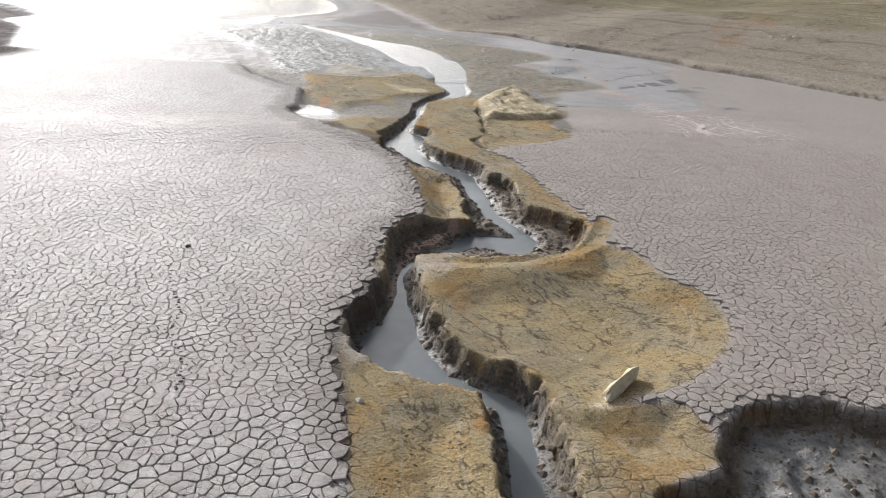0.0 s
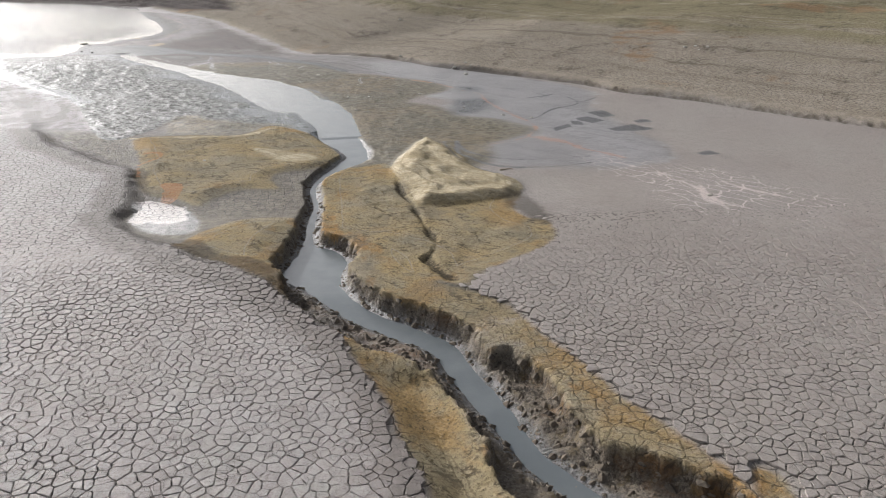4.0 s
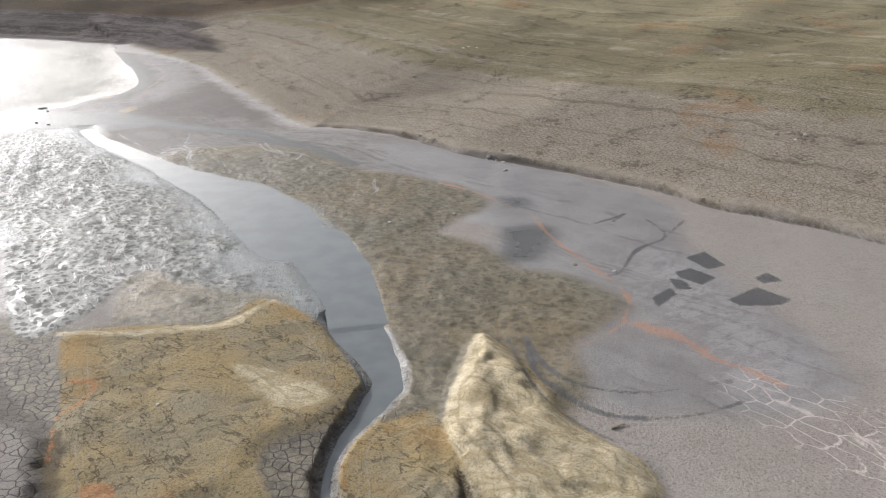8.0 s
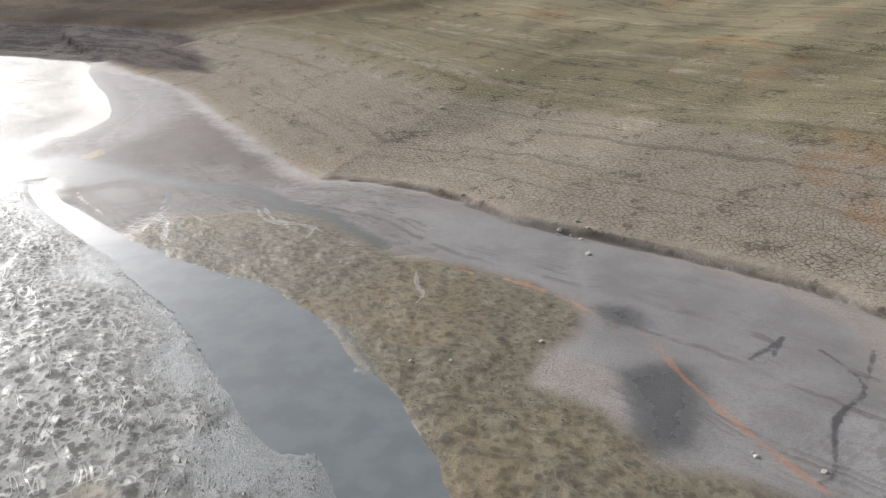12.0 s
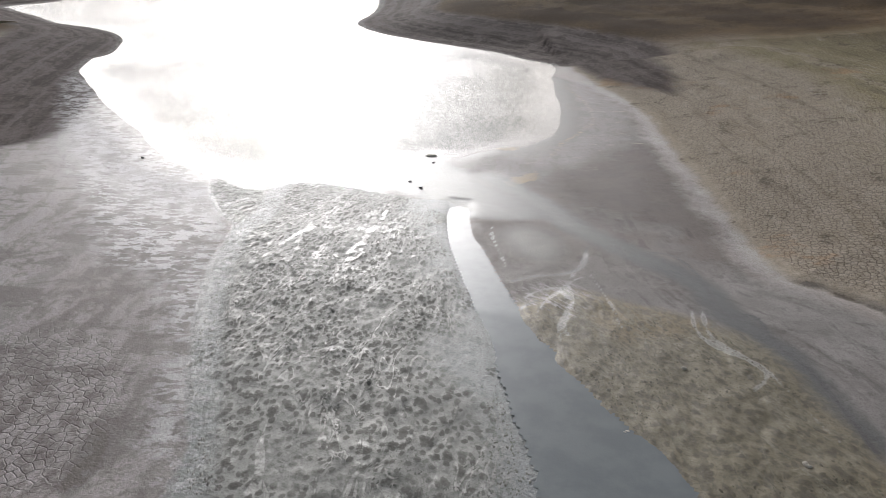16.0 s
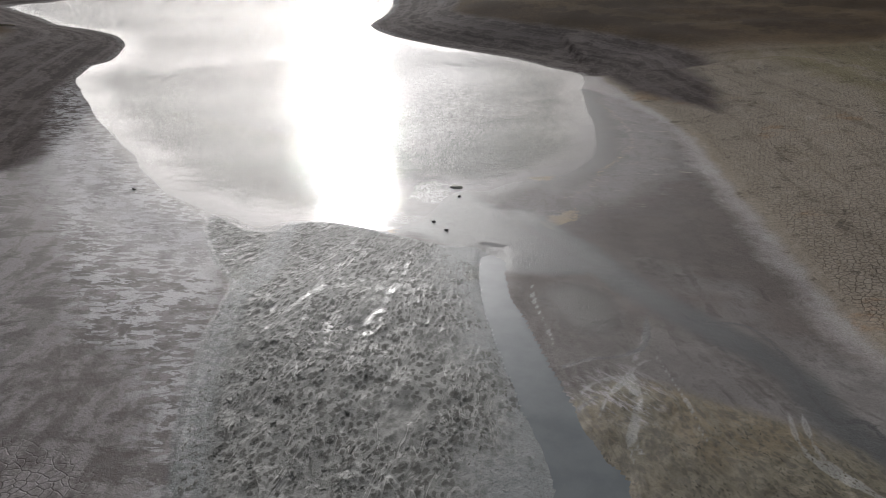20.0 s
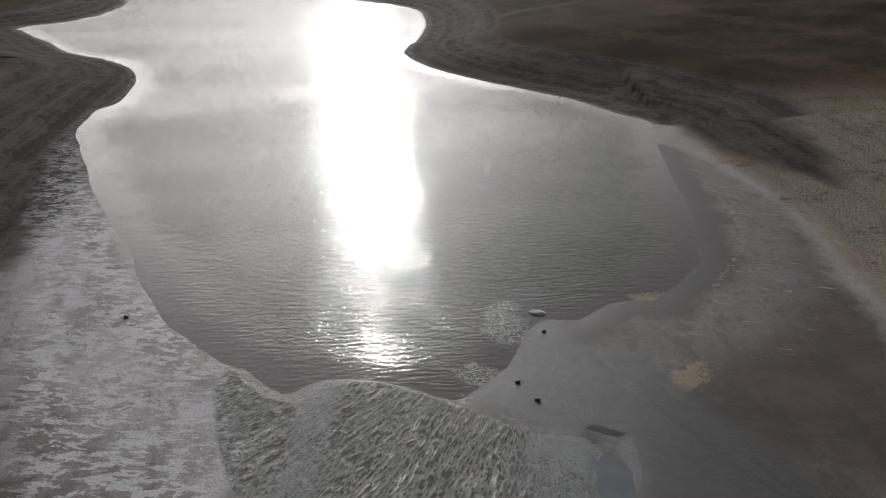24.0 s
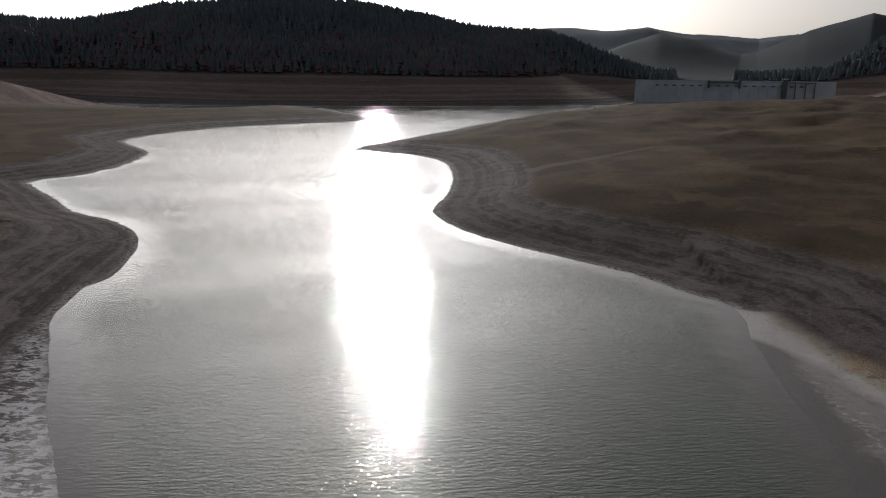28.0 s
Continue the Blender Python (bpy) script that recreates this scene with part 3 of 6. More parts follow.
def lake_material():
    g = Graph("silty_lake_water")
    big = g.noise(1.0, 3, 0.5, vector=g.wander(g.flow(4.2, 1.0, radians(-31)), 0.15, 2.0), warp=0.4)
    fine = g.noise(1.0, 3, 0.55, vector=g.flow(13.0, 5.0, radians(-31)))
    gusts = g.step(g.noise(1.0, 3, 0.5, vector=g.flow(0.05, 0.02, radians(-31))), 0.35, 0.65, 0.7, 1.15)
    h = g.maths("MULTIPLY", g.maths("ADD", g.maths("MULTIPLY", big, 0.048), g.maths("MULTIPLY", fine, 0.022)), gusts)
    c = g.mix(g.step(g.noise(0.03, 3), 0.3, 0.7), (0.06, 0.072, 0.056), (0.078, 0.09, 0.072))
    depth = g.maths("ADD", g.attr("deep"), g.maths("MULTIPLY", g.maths("SUBTRACT", g.noise(0.35, 5, 0.6), 0.5), 5.0))
    shoal = g.step(depth, 6.0, 0.0)
    c = g.mix(g.maths("MULTIPLY", shoal, 0.8), c, g.mix(g.noise(0.8, 5), (0.1, 0.085, 0.078), (0.16, 0.14, 0.132)))
    swirl = g.step(g.maths("ABSOLUTE", g.maths("SUBTRACT", g.noise(1.5, 5, 0.6, warp=2.2), 0.5)), 0.05, 0.015)
    speck = g.step(g.noise(7.0, 5, 0.75), 0.5, 0.6)
    froth = g.maths("MAXIMUM", swirl, g.maths("MULTIPLY", speck, 0.7))
    c = g.mix(g.maths("MULTIPLY", froth, g.step(g.maths("ADD", g.attr("foam"), g.maths("MULTIPLY", g.noise(1.2, 4), 1.2)), 0.4, 1.1)), c, (0.5, 0.5, 0.46))
    scum = g.step(g.maths("ADD", g.attr("scum"), g.maths("MULTIPLY", g.maths("SUBTRACT", g.noise(1.6, 6, 0.7), 0.5), 3.0)), 0.0, 0.5)
    c = g.mix(g.maths("MULTIPLY", scum, 0.6), c, (0.4, 0.31, 0.17))
    g.bsdf.inputs["IOR"].default_value = 1.33
    calm = g.step(depth, 0.5, 5.0, 0.35, 1.0)
    return g.done(c, g.blend(scum, g.blend(shoal, 0.03, 0.12), 0.5), g.bump(h, calm, 1.0), specular=0.36)


def stream_material():
    g = Graph("milky_stream_water")
    h = g.maths("ADD", g.maths("MULTIPLY", g.noise(9.0, 3), 0.006), g.maths("MULTIPLY", g.noise(30.0, 3), 0.003))
    c = g.mix(g.step(g.noise(0.8, 4), 0.35, 0.65), (0.145, 0.162, 0.167), (0.17, 0.186, 0.19))
    return g.done(c, 0.2, g.bump(h, 1.0, 1.0))


def simple_material(name, a, b, scale=3.0, rough=0.7, grain=30.0, relief=0.01):
    g = Graph(name)
    c = g.mix(g.step(g.noise(scale, 6, 0.65), 0.3, 0.7), a, b)
    return g.done(c, rough, g.bump(g.noise(grain, 5), 0.6, relief), specular=0.2)


GROUND = ground_material("drained_lake_bed", True)
SHORE_GROUND = ground_material("lake_shore_and_hills", False)
PLATE = plate_material()
LAKE_WATER = lake_material()
STREAM_WATER = stream_material()
CONCRETE = simple_material("weathered_concrete", (0.58, 0.6, 0.63), (0.72, 0.73, 0.75), 0.08, 0.8, 2.0, 0.05)
STEEL = simple_material("grey_gate_steel", (0.12, 0.13, 0.14), (0.2, 0.2, 0.2), 0.5, 0.5)
# the conifers' paler, bluish colour carries the distance haze
CONIFER = simple_material("hazed_conifer", (0.12, 0.14, 0.155), (0.16, 0.178, 0.188), 0.02, 0.95)
BARE_WOOD = simple_material("bare_winter_wood", (0.15, 0.105, 0.11), (0.21, 0.15, 0.15), 0.02, 0.95)
PALE_ROCK = simple_material("pale_rock", (0.45, 0.42, 0.37), (0.6, 0.57, 0.5), 4.0, 0.8)
DARK_ROCK = simple_material("dark_rock", (0.035, 0.032, 0.03), (0.09, 0.08, 0.07), 4.0, 0.6)

# ---- the plan: banks, channels and patches of the lake bed, in metres ----
PLAIN_EDGE = [
    (-0.3, 10), (-1, 11.6), (-1.8, 13.1), (-2.3, 14.7), (-2.5, 16.7), (-2.2, 18.3), (-1.5, 19.4), (-2, 21.2),
    (-1.6, 24.1), (-1.5, 25), (-1.2, 25.7), (-0.6, 26.1), (-0.6, 27.5), (-0.8, 29), (-1, 30.8), (-1.4, 32.9),
    (-2.2, 35.5), (-3.2, 37), (-4, 38.4), (-5.4, 40), (-5.6, 40.1), (-6.5, 41), (-7.2, 42.2), (-8.1, 43),
    (-8.9, 44.1), (-9.5, 45.4), (-9.9, 47), (-9.8, 48.9), (-10.1, 51.5), (-10.7, 54.1), (-12.7, 56.8), (-14.6, 59.4),
    (-16.5, 61.7), (-20.3, 71.7), (-21.7, 75.5), (-26.2, 80.1), (-34.9, 88.2),
]
STREAM = [
    (2, 10.8), (1.9, 11.9), (1.9, 13.4), (1.7, 14.6), (0.7, 15), (-0.3, 15.6), (-1.3, 16.8), (-1.3, 18.6),
    (-1.2, 20.5), (-1.3, 22), (-0.9, 23.1), (0.4, 24.3), (1.4, 25.1), (2.5, 25.2), (3.3, 25.3), (3.2, 26),
    (2.7, 27.2), (2.1, 28.4), (1.8, 30.2), (1.4, 32), (1.1, 33.8), (-0, 35.1), (-1.1, 36.5), (-2.2, 39.1),
    (-2.2, 40.8), (-2.3, 43), (-2.2, 44.1), (-2, 45.9), (-1.7, 48), (-1.7, 50.5), (-1, 52.4), (0.2, 54.1),
    (1.1, 55.8), (0.8, 58.2), (0.2, 61.3),
]
POOL_A = [
    (-2.2, 17.7), (-1.8, 15.9), (-0.7, 15.2), (0.4, 14.8), (0.4, 15.5), (-0, 16.3), (-0.5, 17.4), (-0.8, 19.1),
    (-1.1, 19.9), (-1.4, 18.9),
]
POOL_B = [
    (0.5, 25.1), (1.1, 25.8), (2.2, 25.9), (3.3, 25.6), (3.5, 24.9), (3.1, 24.2), (2.4, 24.3), (1.8, 24.7),
    (0.7, 24.6),
]
POOL_C = [
    (-3.3, 40.1), (-2.8, 41.8), (-2.1, 42.6), (-1.3, 42), (-1, 40.8), (-1.3, 39.6), (-1.5, 38.7), (-2.7, 38.8),
    (-3.1, 39.3),
]
OCHRE_BEND = [
    (-0.5, 19.4), (0.4, 20.9), (2.3, 21.4), (4.3, 22.4), (5.6, 23.5), (6.8, 22.5), (7.2, 20.7), (8.1, 19.5),
    (8.1, 17.6), (7.4, 16), (6.4, 14.9), (5.4, 14.1), (4.5, 13.7), (3.7, 13.2), (2.9, 13.6), (2.4, 13.7),
    (1.7, 14.6), (1, 14.7), (0.4, 15.1), (-0.2, 16.2), (-0.6, 17.5),
]
GULLY_FLOOR_A = [
    (-0.9, 20.7), (-0.6, 21.1), (-0.6, 19.1), (-0.2, 17.8), (0.4, 16.6), (0.8, 16), (0.4, 15.5), (-0.2, 16.2),
    (-0.6, 18.1), (-1.1, 19.7),
]
OCHRE_NEAR = [
    (-2.3, 15), (-1.6, 13.8), (-0.7, 13.5), (0.4, 13.1), (1.3, 12.7), (1.4, 10.1), (-0.4, 10), (-1, 11.6),
    (-1.8, 13.1),
]
OCHRE_RIGHT = [
    (2.1, 13.9), (2.9, 13.3), (4, 13.4), (5.5, 13.5), (5.9, 12.2), (5.8, 11.6), (4.7, 11), (3.8, 11), (3.3, 11.4),
    (2.9, 12.1), (2.2, 12.7),
]
GULLY_SIDE = [
    (6.3, 12.6), (6.7, 13.3), (8.1, 13.7), (9.3, 13.6), (10.1, 13.5), (11.4, 12.8), (9.5, 9.9), (6.4, 9.8),
    (4.5, 10.2), (4.4, 10.6), (5.6, 11.2),
]
GRAVEL_ROLL = [
    (5, 15.2), (4.4, 14), (3.8, 13.2), (3.4, 13.5), (4, 14.3),
]
OCHRE_SLOPE = [
    (-1.6, 33.4), (-0.4, 32.3), (0.6, 31.7), (0.8, 30), (1.1, 27.5), (1.4, 26.1), (0.7, 25.9), (-0.5, 26.1),
    (-0.6, 27.5), (-0.8, 29), (-1, 30.8),
]
GULLY_BEND = [
    (-1.9, 22.8), (-1.5, 24.9), (-1.2, 25.7), (-0.6, 26.1), (0.7, 25.9), (2.1, 26), (3, 25.4), (4, 27.1),
    (3.4, 27.8), (4.5, 26.5), (5.4, 26.2), (5.4, 25.3), (4.8, 23.4), (4, 22.8), (2.1, 22.4), (0.4, 22.2),
    (-1.3, 22.1),
]
GULLY_MID = [
    (-3.4, 39), (-3.2, 37), (-1.5, 33.8), (0.3, 31.8), (0.8, 29.8), (1, 27.2), (1.5, 25.9), (2.9, 25.2), (5.4, 25.3),
    (5.1, 26.3), (3.5, 27.9), (3.2, 29.5), (3.3, 31), (2.7, 32.3), (1.8, 32.4), (1.1, 33.7), (0.5, 35.6), (-0.6, 37),
    (-1.1, 39.8), (-1.9, 41.6), (-2.6, 42.1),
]
OCHRE_FAN = [
    (-1, 52.8), (0.6, 53.1), (2.2, 53.4), (2.8, 52.6), (5.5, 57.7), (6.7, 55.3), (6.9, 51.7), (8.3, 48.9),
    (7.9, 46.8), (6.8, 44.7), (6.9, 43), (7.6, 42.4), (7, 40.2), (5, 38.6), (3.1, 37.4), (2.6, 36.7), (1.7, 37.3),
    (1.7, 39.7), (0.7, 41), (-1.1, 42.4), (-1.8, 43.2), (-1.6, 46.7),
]
OCHRE_BLOCK = [
    (-11.8, 61.1), (-11.3, 62.3), (-8.5, 62.3), (-5.6, 61.9), (-3.5, 63.7), (-1.2, 61), (-0.3, 57.7), (0.1, 55.3),
    (-1.4, 53.2), (-3.3, 52.6), (-3.7, 51.4), (-3.4, 49.7), (-5.1, 50.1), (-6.6, 48.8), (-6.9, 48), (-8.1, 49.4),
    (-9.6, 50.4), (-10.5, 53.8), (-10.6, 56.6),
]
OCHRE_LOBE = [
    (-7.2, 42.1), (-6.4, 43.9), (-4.9, 45.4), (-2.8, 45.1), (-2.7, 44), (-3.2, 42.9), (-3.7, 41.3), (-3.4, 39.9),
    (-2.9, 38.3), (-3.8, 38), (-4.7, 39), (-5.6, 40.1), (-6.5, 41),
]
SAND_LUMP = [
    (2.5, 52), (4.4, 56.6), (5.7, 58.2), (6.5, 54.6), (6.8, 51.4), (8.3, 48.9), (7.7, 46.7), (6.5, 46.2),
    (4.2, 45.8), (2.7, 46.1), (2.9, 48.6),
]
SAND_LUMP_TWO = [
    (3.5, 50), (4.1, 51.1), (5.4, 51.5), (6.6, 50.7), (7.3, 49.5), (7.3, 48.4), (5.3, 48.2), (3.6, 49),
]
SPRING = [
    (-9.4, 45.8), (-9.6, 47.4), (-9.4, 49.4), (-7.8, 48.5), (-7.2, 46.4), (-7.7, 45.7), (-8.6, 46),
]
SPRING_SKIRT = [
    (-9.3, 45), (-9.9, 47), (-9.8, 49.1), (-7.3, 48.1), (-6.3, 45.4), (-6.8, 43.8), (-8.1, 43.9),
]
ORANGE_SPOT = [
    (-9, 51.5), (-8.1, 51.5), (-7.9, 50), (-8.1, 48.7), (-8.7, 49.1), (-8.6, 50.2),
]
ORANGE_RILL = [
    (-10.7, 58), (-9.7, 57.7), (-9.8, 56.8), (-10.2, 56.1), (-10.6, 55.5), (-10.3, 53.9), (-10.2, 53.1),
]
BROWN_MUD = [
    (1.5, 66.1), (0.4, 74.1), (-0.9, 77.4), (-3.9, 80.2), (-6.7, 83.4), (-9.6, 87), (-11.4, 90.1), (-9.6, 93.4), (-5.6, 93.2),
    (-1.9, 92), (0.6, 88.8), (2.8, 84.2), (5.9, 82.1), (8.7, 79.6), (10.3, 76.6), (10.1, 74.4), (7.8, 72.7), (6.2, 70.5),
    (6.9, 69.2), (8.4, 67.5), (8.8, 64.6), (10.8, 63.2), (12.2, 61.6), (12.7, 59.6), (11.2, 58.4), (9.3, 57.2), (8.5, 56),
    (8, 53.5), (6.3, 52), (3.4, 50), (2.3, 45.6), (0, 43.2), (-0.8, 46), (0.8, 51.3), (1.6, 56.8), (1.7, 58.9), (1.3, 61.3),
]
ORANGE_STREAM = [
    (6.2, 81.6), (8.7, 79.6), (10.5, 77.2), (11.8, 74), (12.8, 72.4), (12.6, 69.7), (12.8, 66.6), (13.2, 63.8), (13.5, 61.9),
    (13.3, 60), (12.1, 58), (13.2, 57.2), (13.8, 56), (14.1, 54.3), (14.9, 53.2), (15.6, 51.8),
]
ORANGE_BRANCH = [(12.1, 58), (10.7, 57), (9.1, 56.4)]
ORANGE_FIELD = [(12.3, 58.2), (13.2, 57.7), (13.9, 56.5), (14.5, 55.4), (14.2, 54), (13.8, 55), (13, 55.9), (12.4, 56.8)]
BRAID_A = [
    (14.5, 51.3), (15.5, 49.7), (15.8, 48.1), (16.3, 46.5), (16.3, 45.1), (16.1, 43.4), (16.5, 42.4), (17.1, 41.3),
    (18.2, 39.5),
]
BRAID_B = [
    (15.5, 49.7), (16.3, 47.7), (16.8, 46.1), (15.8, 43.9), (15.9, 42.5), (15.3, 41), (14.5, 39.3), (14, 37.3),
]
BRAID_C = [
    (16, 48.4), (17.9, 47.3), (18.3, 45.4), (19.2, 43.6), (20.1, 42.4),
]
BLACK_A = [(18.5, 64), (20.1, 64.6), (20.2, 62.6), (18.9, 62.3)]
BLACK_B = [(17, 62.4), (18.1, 62.7), (18.8, 61.3), (17.6, 60.7), (16.9, 61.8)]
BLACK_C = [(16.3, 61.9), (17, 61.5), (16.9, 60.3), (16, 60.5)]
BLACK_D = [(14.4, 60), (15.9, 60.9), (15.9, 60), (14.2, 58.9)]
BLACK_E = [(17.8, 59), (20.1, 60), (20.8, 58.3), (20, 57.8), (18, 58.2)]
BLACK_F = [(20.7, 60.9), (21.7, 61.4), (21.8, 60.3), (20.7, 60.2)]
BLACK_J = [(20, 51.9), (21.2, 52.4), (21.4, 51.4), (20.2, 51.3)]
BLACK_G = [(11.6, 75.7), (13.3, 75.4), (13.4, 73.7), (11.7, 73.5)]
DARK_WET = [
    (9.9, 70.1), (12.2, 70.6), (13.4, 69.3), (11.1, 65.7), (9.1, 65.1), (7.5, 65.8), (9.5, 67.6),
]
BLACK_H = [
    (16, 69.9), (18, 70.8), (18.6, 71.2), (17.1, 69.9),
]
BLACK_I = [
    (18.6, 69), (19.4, 69.9), (21.6, 69.3), (19.1, 67), (16.5, 65.5), (14.4, 63.1), (13.6, 62.8), (14.8, 64.1),
    (16.1, 65.6),
]
STRATA_A = [(7.3, 57.5), (7.3, 55.6), (7.7, 54.2), (8.7, 53.2), (10.4, 52.6), (13.8, 52.6)]
STRATA_B = [(7.3, 57.5), (6.8, 54.8), (7.3, 53.1), (8.1, 51.8), (9.6, 51.1), (11.5, 50.9), (13.3, 51.2)]
STRATA_C = [(6.6, 57.7), (6.2, 53.7), (6.8, 51.8), (7.8, 50.3), (9.1, 49.6), (9.8, 49.2)]
# outline of the shade beside the sand lump, painted dark
LUMP_SHADE = [(6.9, 46.4), (7.8, 46.7), (8, 44.4), (8, 42.8), (7.3, 42.1), (6.9, 43.4), (6.6, 45.1)]
FAN_CLEFT = [(2.5, 51.1), (2.4, 47.7), (2.5, 45.6), (2.5, 43), (2.5, 41.2), (2.4, 40.4), (1.8, 39), (2.3, 37.2)]
WHITE_SHEET = [(-12, 91.6), (-11.3, 93.8), (-10.1, 94.9), (-8.3, 93.3), (-8.7, 91.4), (-10.6, 91)]
DELTA = [
    (-0.4, 57.4), (-0.8, 59.9), (-2.8, 62.9), (-5.3, 64.8), (-7.9, 66.5), (-9.3, 67.7), (-10.3, 66.3), (-11.8, 63.4),
    (-14, 63), (-18, 74.6), (-20.7, 78.6), (-23.2, 81.9), (-25, 84.4), (-27.6, 88.7), (-29.9, 93.6), (-31.5, 95.2),
    (-33.6, 96.9), (-37.4, 100.9), (-38.2, 102.9), (-35.5, 101.9), (-33.2, 102.1), (-33.1, 103.8), (-30.7, 105.1),
    (-26.7, 105), (-22.8, 104.5), (-20.1, 104.9), (-17, 99.2), (-11.8, 90.3), (-8.3, 85.9), (-6.8, 83.9),
    (-5.4, 83.1), (-3.6, 80.5), (-2.7, 79.5), (0.5, 75.8), (0.7, 72.9), (1.5, 70.4), (1.7, 66.9), (1.9, 64.3),
    (1.9, 65.3), (1.1, 61), (1.5, 58.1), (1.3, 55.1), (0.4, 54.3),
]
CHANNEL = [
    (0.5, 59.3), (0.6, 62.1), (0.1, 67), (-0.8, 70.8), (-1.7, 70.3), (-3.3, 75.9), (-5.4, 80.7), (-6.3, 81.7),
    (-8.4, 84.4), (-10.5, 87.6), (-12.5, 90.6), (-15.3, 95.3), (-17.9, 100), (-20.3, 106.9), (-21.9, 109.1),
]
SIDE_CHANNEL = [
    (-17.7, 74.4), (-19.7, 77.5), (-22.9, 82), (-24.7, 84.5), (-26.9, 88.3), (-29.3, 93.2), (-29.8, 96.2),
    (-31.7, 100.7), (-33.5, 104.8),
]
RIGHT_SCARP = [
    (30.6, 63.9), (29, 66.3), (27.1, 68.6), (24.9, 71.1), (23.2, 74.8), (20.7, 78.1), (17.9, 81.4), (14.6, 84.6),
    (11.9, 87.6), (9.5, 92.6), (6.2, 97), (2.3, 99.9), (0.7, 100.3), (-1.5, 106), (-4.5, 115), (-8, 125.8),
    (-12.4, 140.1), (-18.4, 150.3), (-27.6, 168.4),
]
WET_FLAT = [
    (19.4, 64.4), (22.2, 71.5), (20.6, 75.9), (16.9, 81.6), (11.8, 87.3), (7.7, 93.8), (2.1, 98.2), (-0.6, 94.5),
    (2.4, 87.4), (6.1, 82), (9.1, 79), (10.2, 77.6), (10.6, 74.9), (8.5, 72.5), (9.9, 70.1), (7.9, 65.7),
    (11.2, 63.6), (11.7, 60.7), (10.4, 57.9), (7.6, 55.9), (7.7, 53.6), (9.6, 51.2), (15.3, 50.2), (18.9, 52.5),
]
LAKE_RIGHT = [
    (-26.3, 106.1), (-25.6, 109), (-25.8, 112.4), (-25.3, 114.6), (-23.5, 115.2), (-22.4, 118), (-20.1, 120.2), (-18.6, 124), (-18.4, 130),
    (-22.6, 145.3), (-25.3, 154.3), (-26.3, 159.8), (-28.1, 164.9), (-32.1, 167.1), (-38.9, 172.3), (-47.7, 175.6),
    (-56.7, 179.8), (-65.5, 185), (-75.6, 196.3), (-81, 213.4), (-88, 231.4), (-102.2, 259.1), (-118.5, 273.2),
    (-142.5, 279.3), (-146.3, 310.2), (-150.6, 365.8), (-158.9, 455), (-153.8, 543.6),
]
LAKE_LEFT = [
    (-559.3, 483.1), (-500.7, 472), (-359.1, 416.4), (-353.4, 486.1), (-320.2, 504.3), (-270.8, 463.9),
    (-219.3, 414.6), (-225, 375.5), (-239.7, 331), (-235.2, 295.3), (-221.5, 260.1), (-186.8, 239.2),
    (-167.2, 211.4), (-162.4, 195.7), (-162.6, 185.7), (-140.8, 175.6), (-126.4, 167.9), (-114, 165.8),
    (-105.4, 162.2), (-97.3, 154.9), (-89, 144.3), (-88, 140), (-83.3, 133.2), (-79.5, 129.9), (-67.7, 120.7),
    (-58.8, 114.7), (-53.3, 111.2), (-50.3, 108.8), (-49.4, 108.3), (-45, 105.6), (-42.8, 104.6), (-38.9, 103.3),
    (-37.3, 103.3), (-34.6, 102.3), (-33.9, 103.5), (-33.1, 104.5), (-30.3, 105.2), (-27, 105.1),
]
SALT_LEFT = [
    (-18, 74.6), (-20.7, 78.6), (-23.2, 81.9), (-30.2, 92.8), (-37.1, 101), (-43.2, 105.2), (-51.8, 109.5),
    (-66, 119.5), (-82.2, 130.9), (-69.5, 117.6), (-48.8, 99.8), (-36.3, 89.9), (-33, 87), (-28.9, 86.6),
    (-23.8, 81.6), (-20.3, 76.9),
]
MUD_RING = [
    (-15.1, 100.3), (-14.2, 102.6), (-11.8, 101.5), (-11.2, 97.7), (-13, 97.2),
]
POND_RING = [
    (-23, 97.6), (-20.6, 96.4), (-19.5, 96.6), (-19.2, 95.1), (-20, 93.9), (-21.4, 94.6),
]
RIGHT_TRACK = [
    (-76.9, 218.7), (-70.9, 235), (-62.2, 247.8), (-52.9, 264.2),
]
FAR_SHORE = [
    (-127, 813), (-118, 766), (-193, 678), (-242, 616), (-291, 570), (-357, 522), (-406, 489), (-501, 472),
]
OLIVE_TONGUE = [
    (-10.1, 65.9), (-9.3, 67.7), (-7.8, 66.2), (-5.2, 64.5), (-3.1, 63.5), (-5.2, 62.9), (-7.3, 62.9), (-8.9, 63.5),
]
SAND_STREAK = [
    (-12, 62.3), (-9.5, 61.5), (-7.3, 61.4), (-5.1, 61.3), (-4.2, 62.2), (-3.1, 63.4),
]
SAND_SMEAR = [
    (-5.2, 58.4), (-2.9, 57.3), (-1.2, 55.7), (-0.9, 54.6), (-2.3, 54), (-3.5, 54.7), (-4.5, 56.4),
]
RILL_A = [
    (-24.7, 104.6), (-23, 99.8), (-22.5, 96.5), (-21.2, 93.3), (-21.6, 91), (-20.6, 88.2),
]
RILL_B = [
    (-9.8, 98.4), (-9.9, 94.6), (-9.3, 91.5), (-9.2, 89.7), (-8.8, 88.3),
]
RILL_C = [
    (-9.1, 96.5), (-7.4, 93), (-6.7, 91.1), (-6, 89.6),
]
RILL_D = [
    (4.3, 81.7), (4, 80), (4.1, 79), (3.6, 78.2),
]
RILL_E = [
    (-3.3, 94.3), (-2.7, 91.6), (-0.6, 89.5), (-1, 87.7),
]
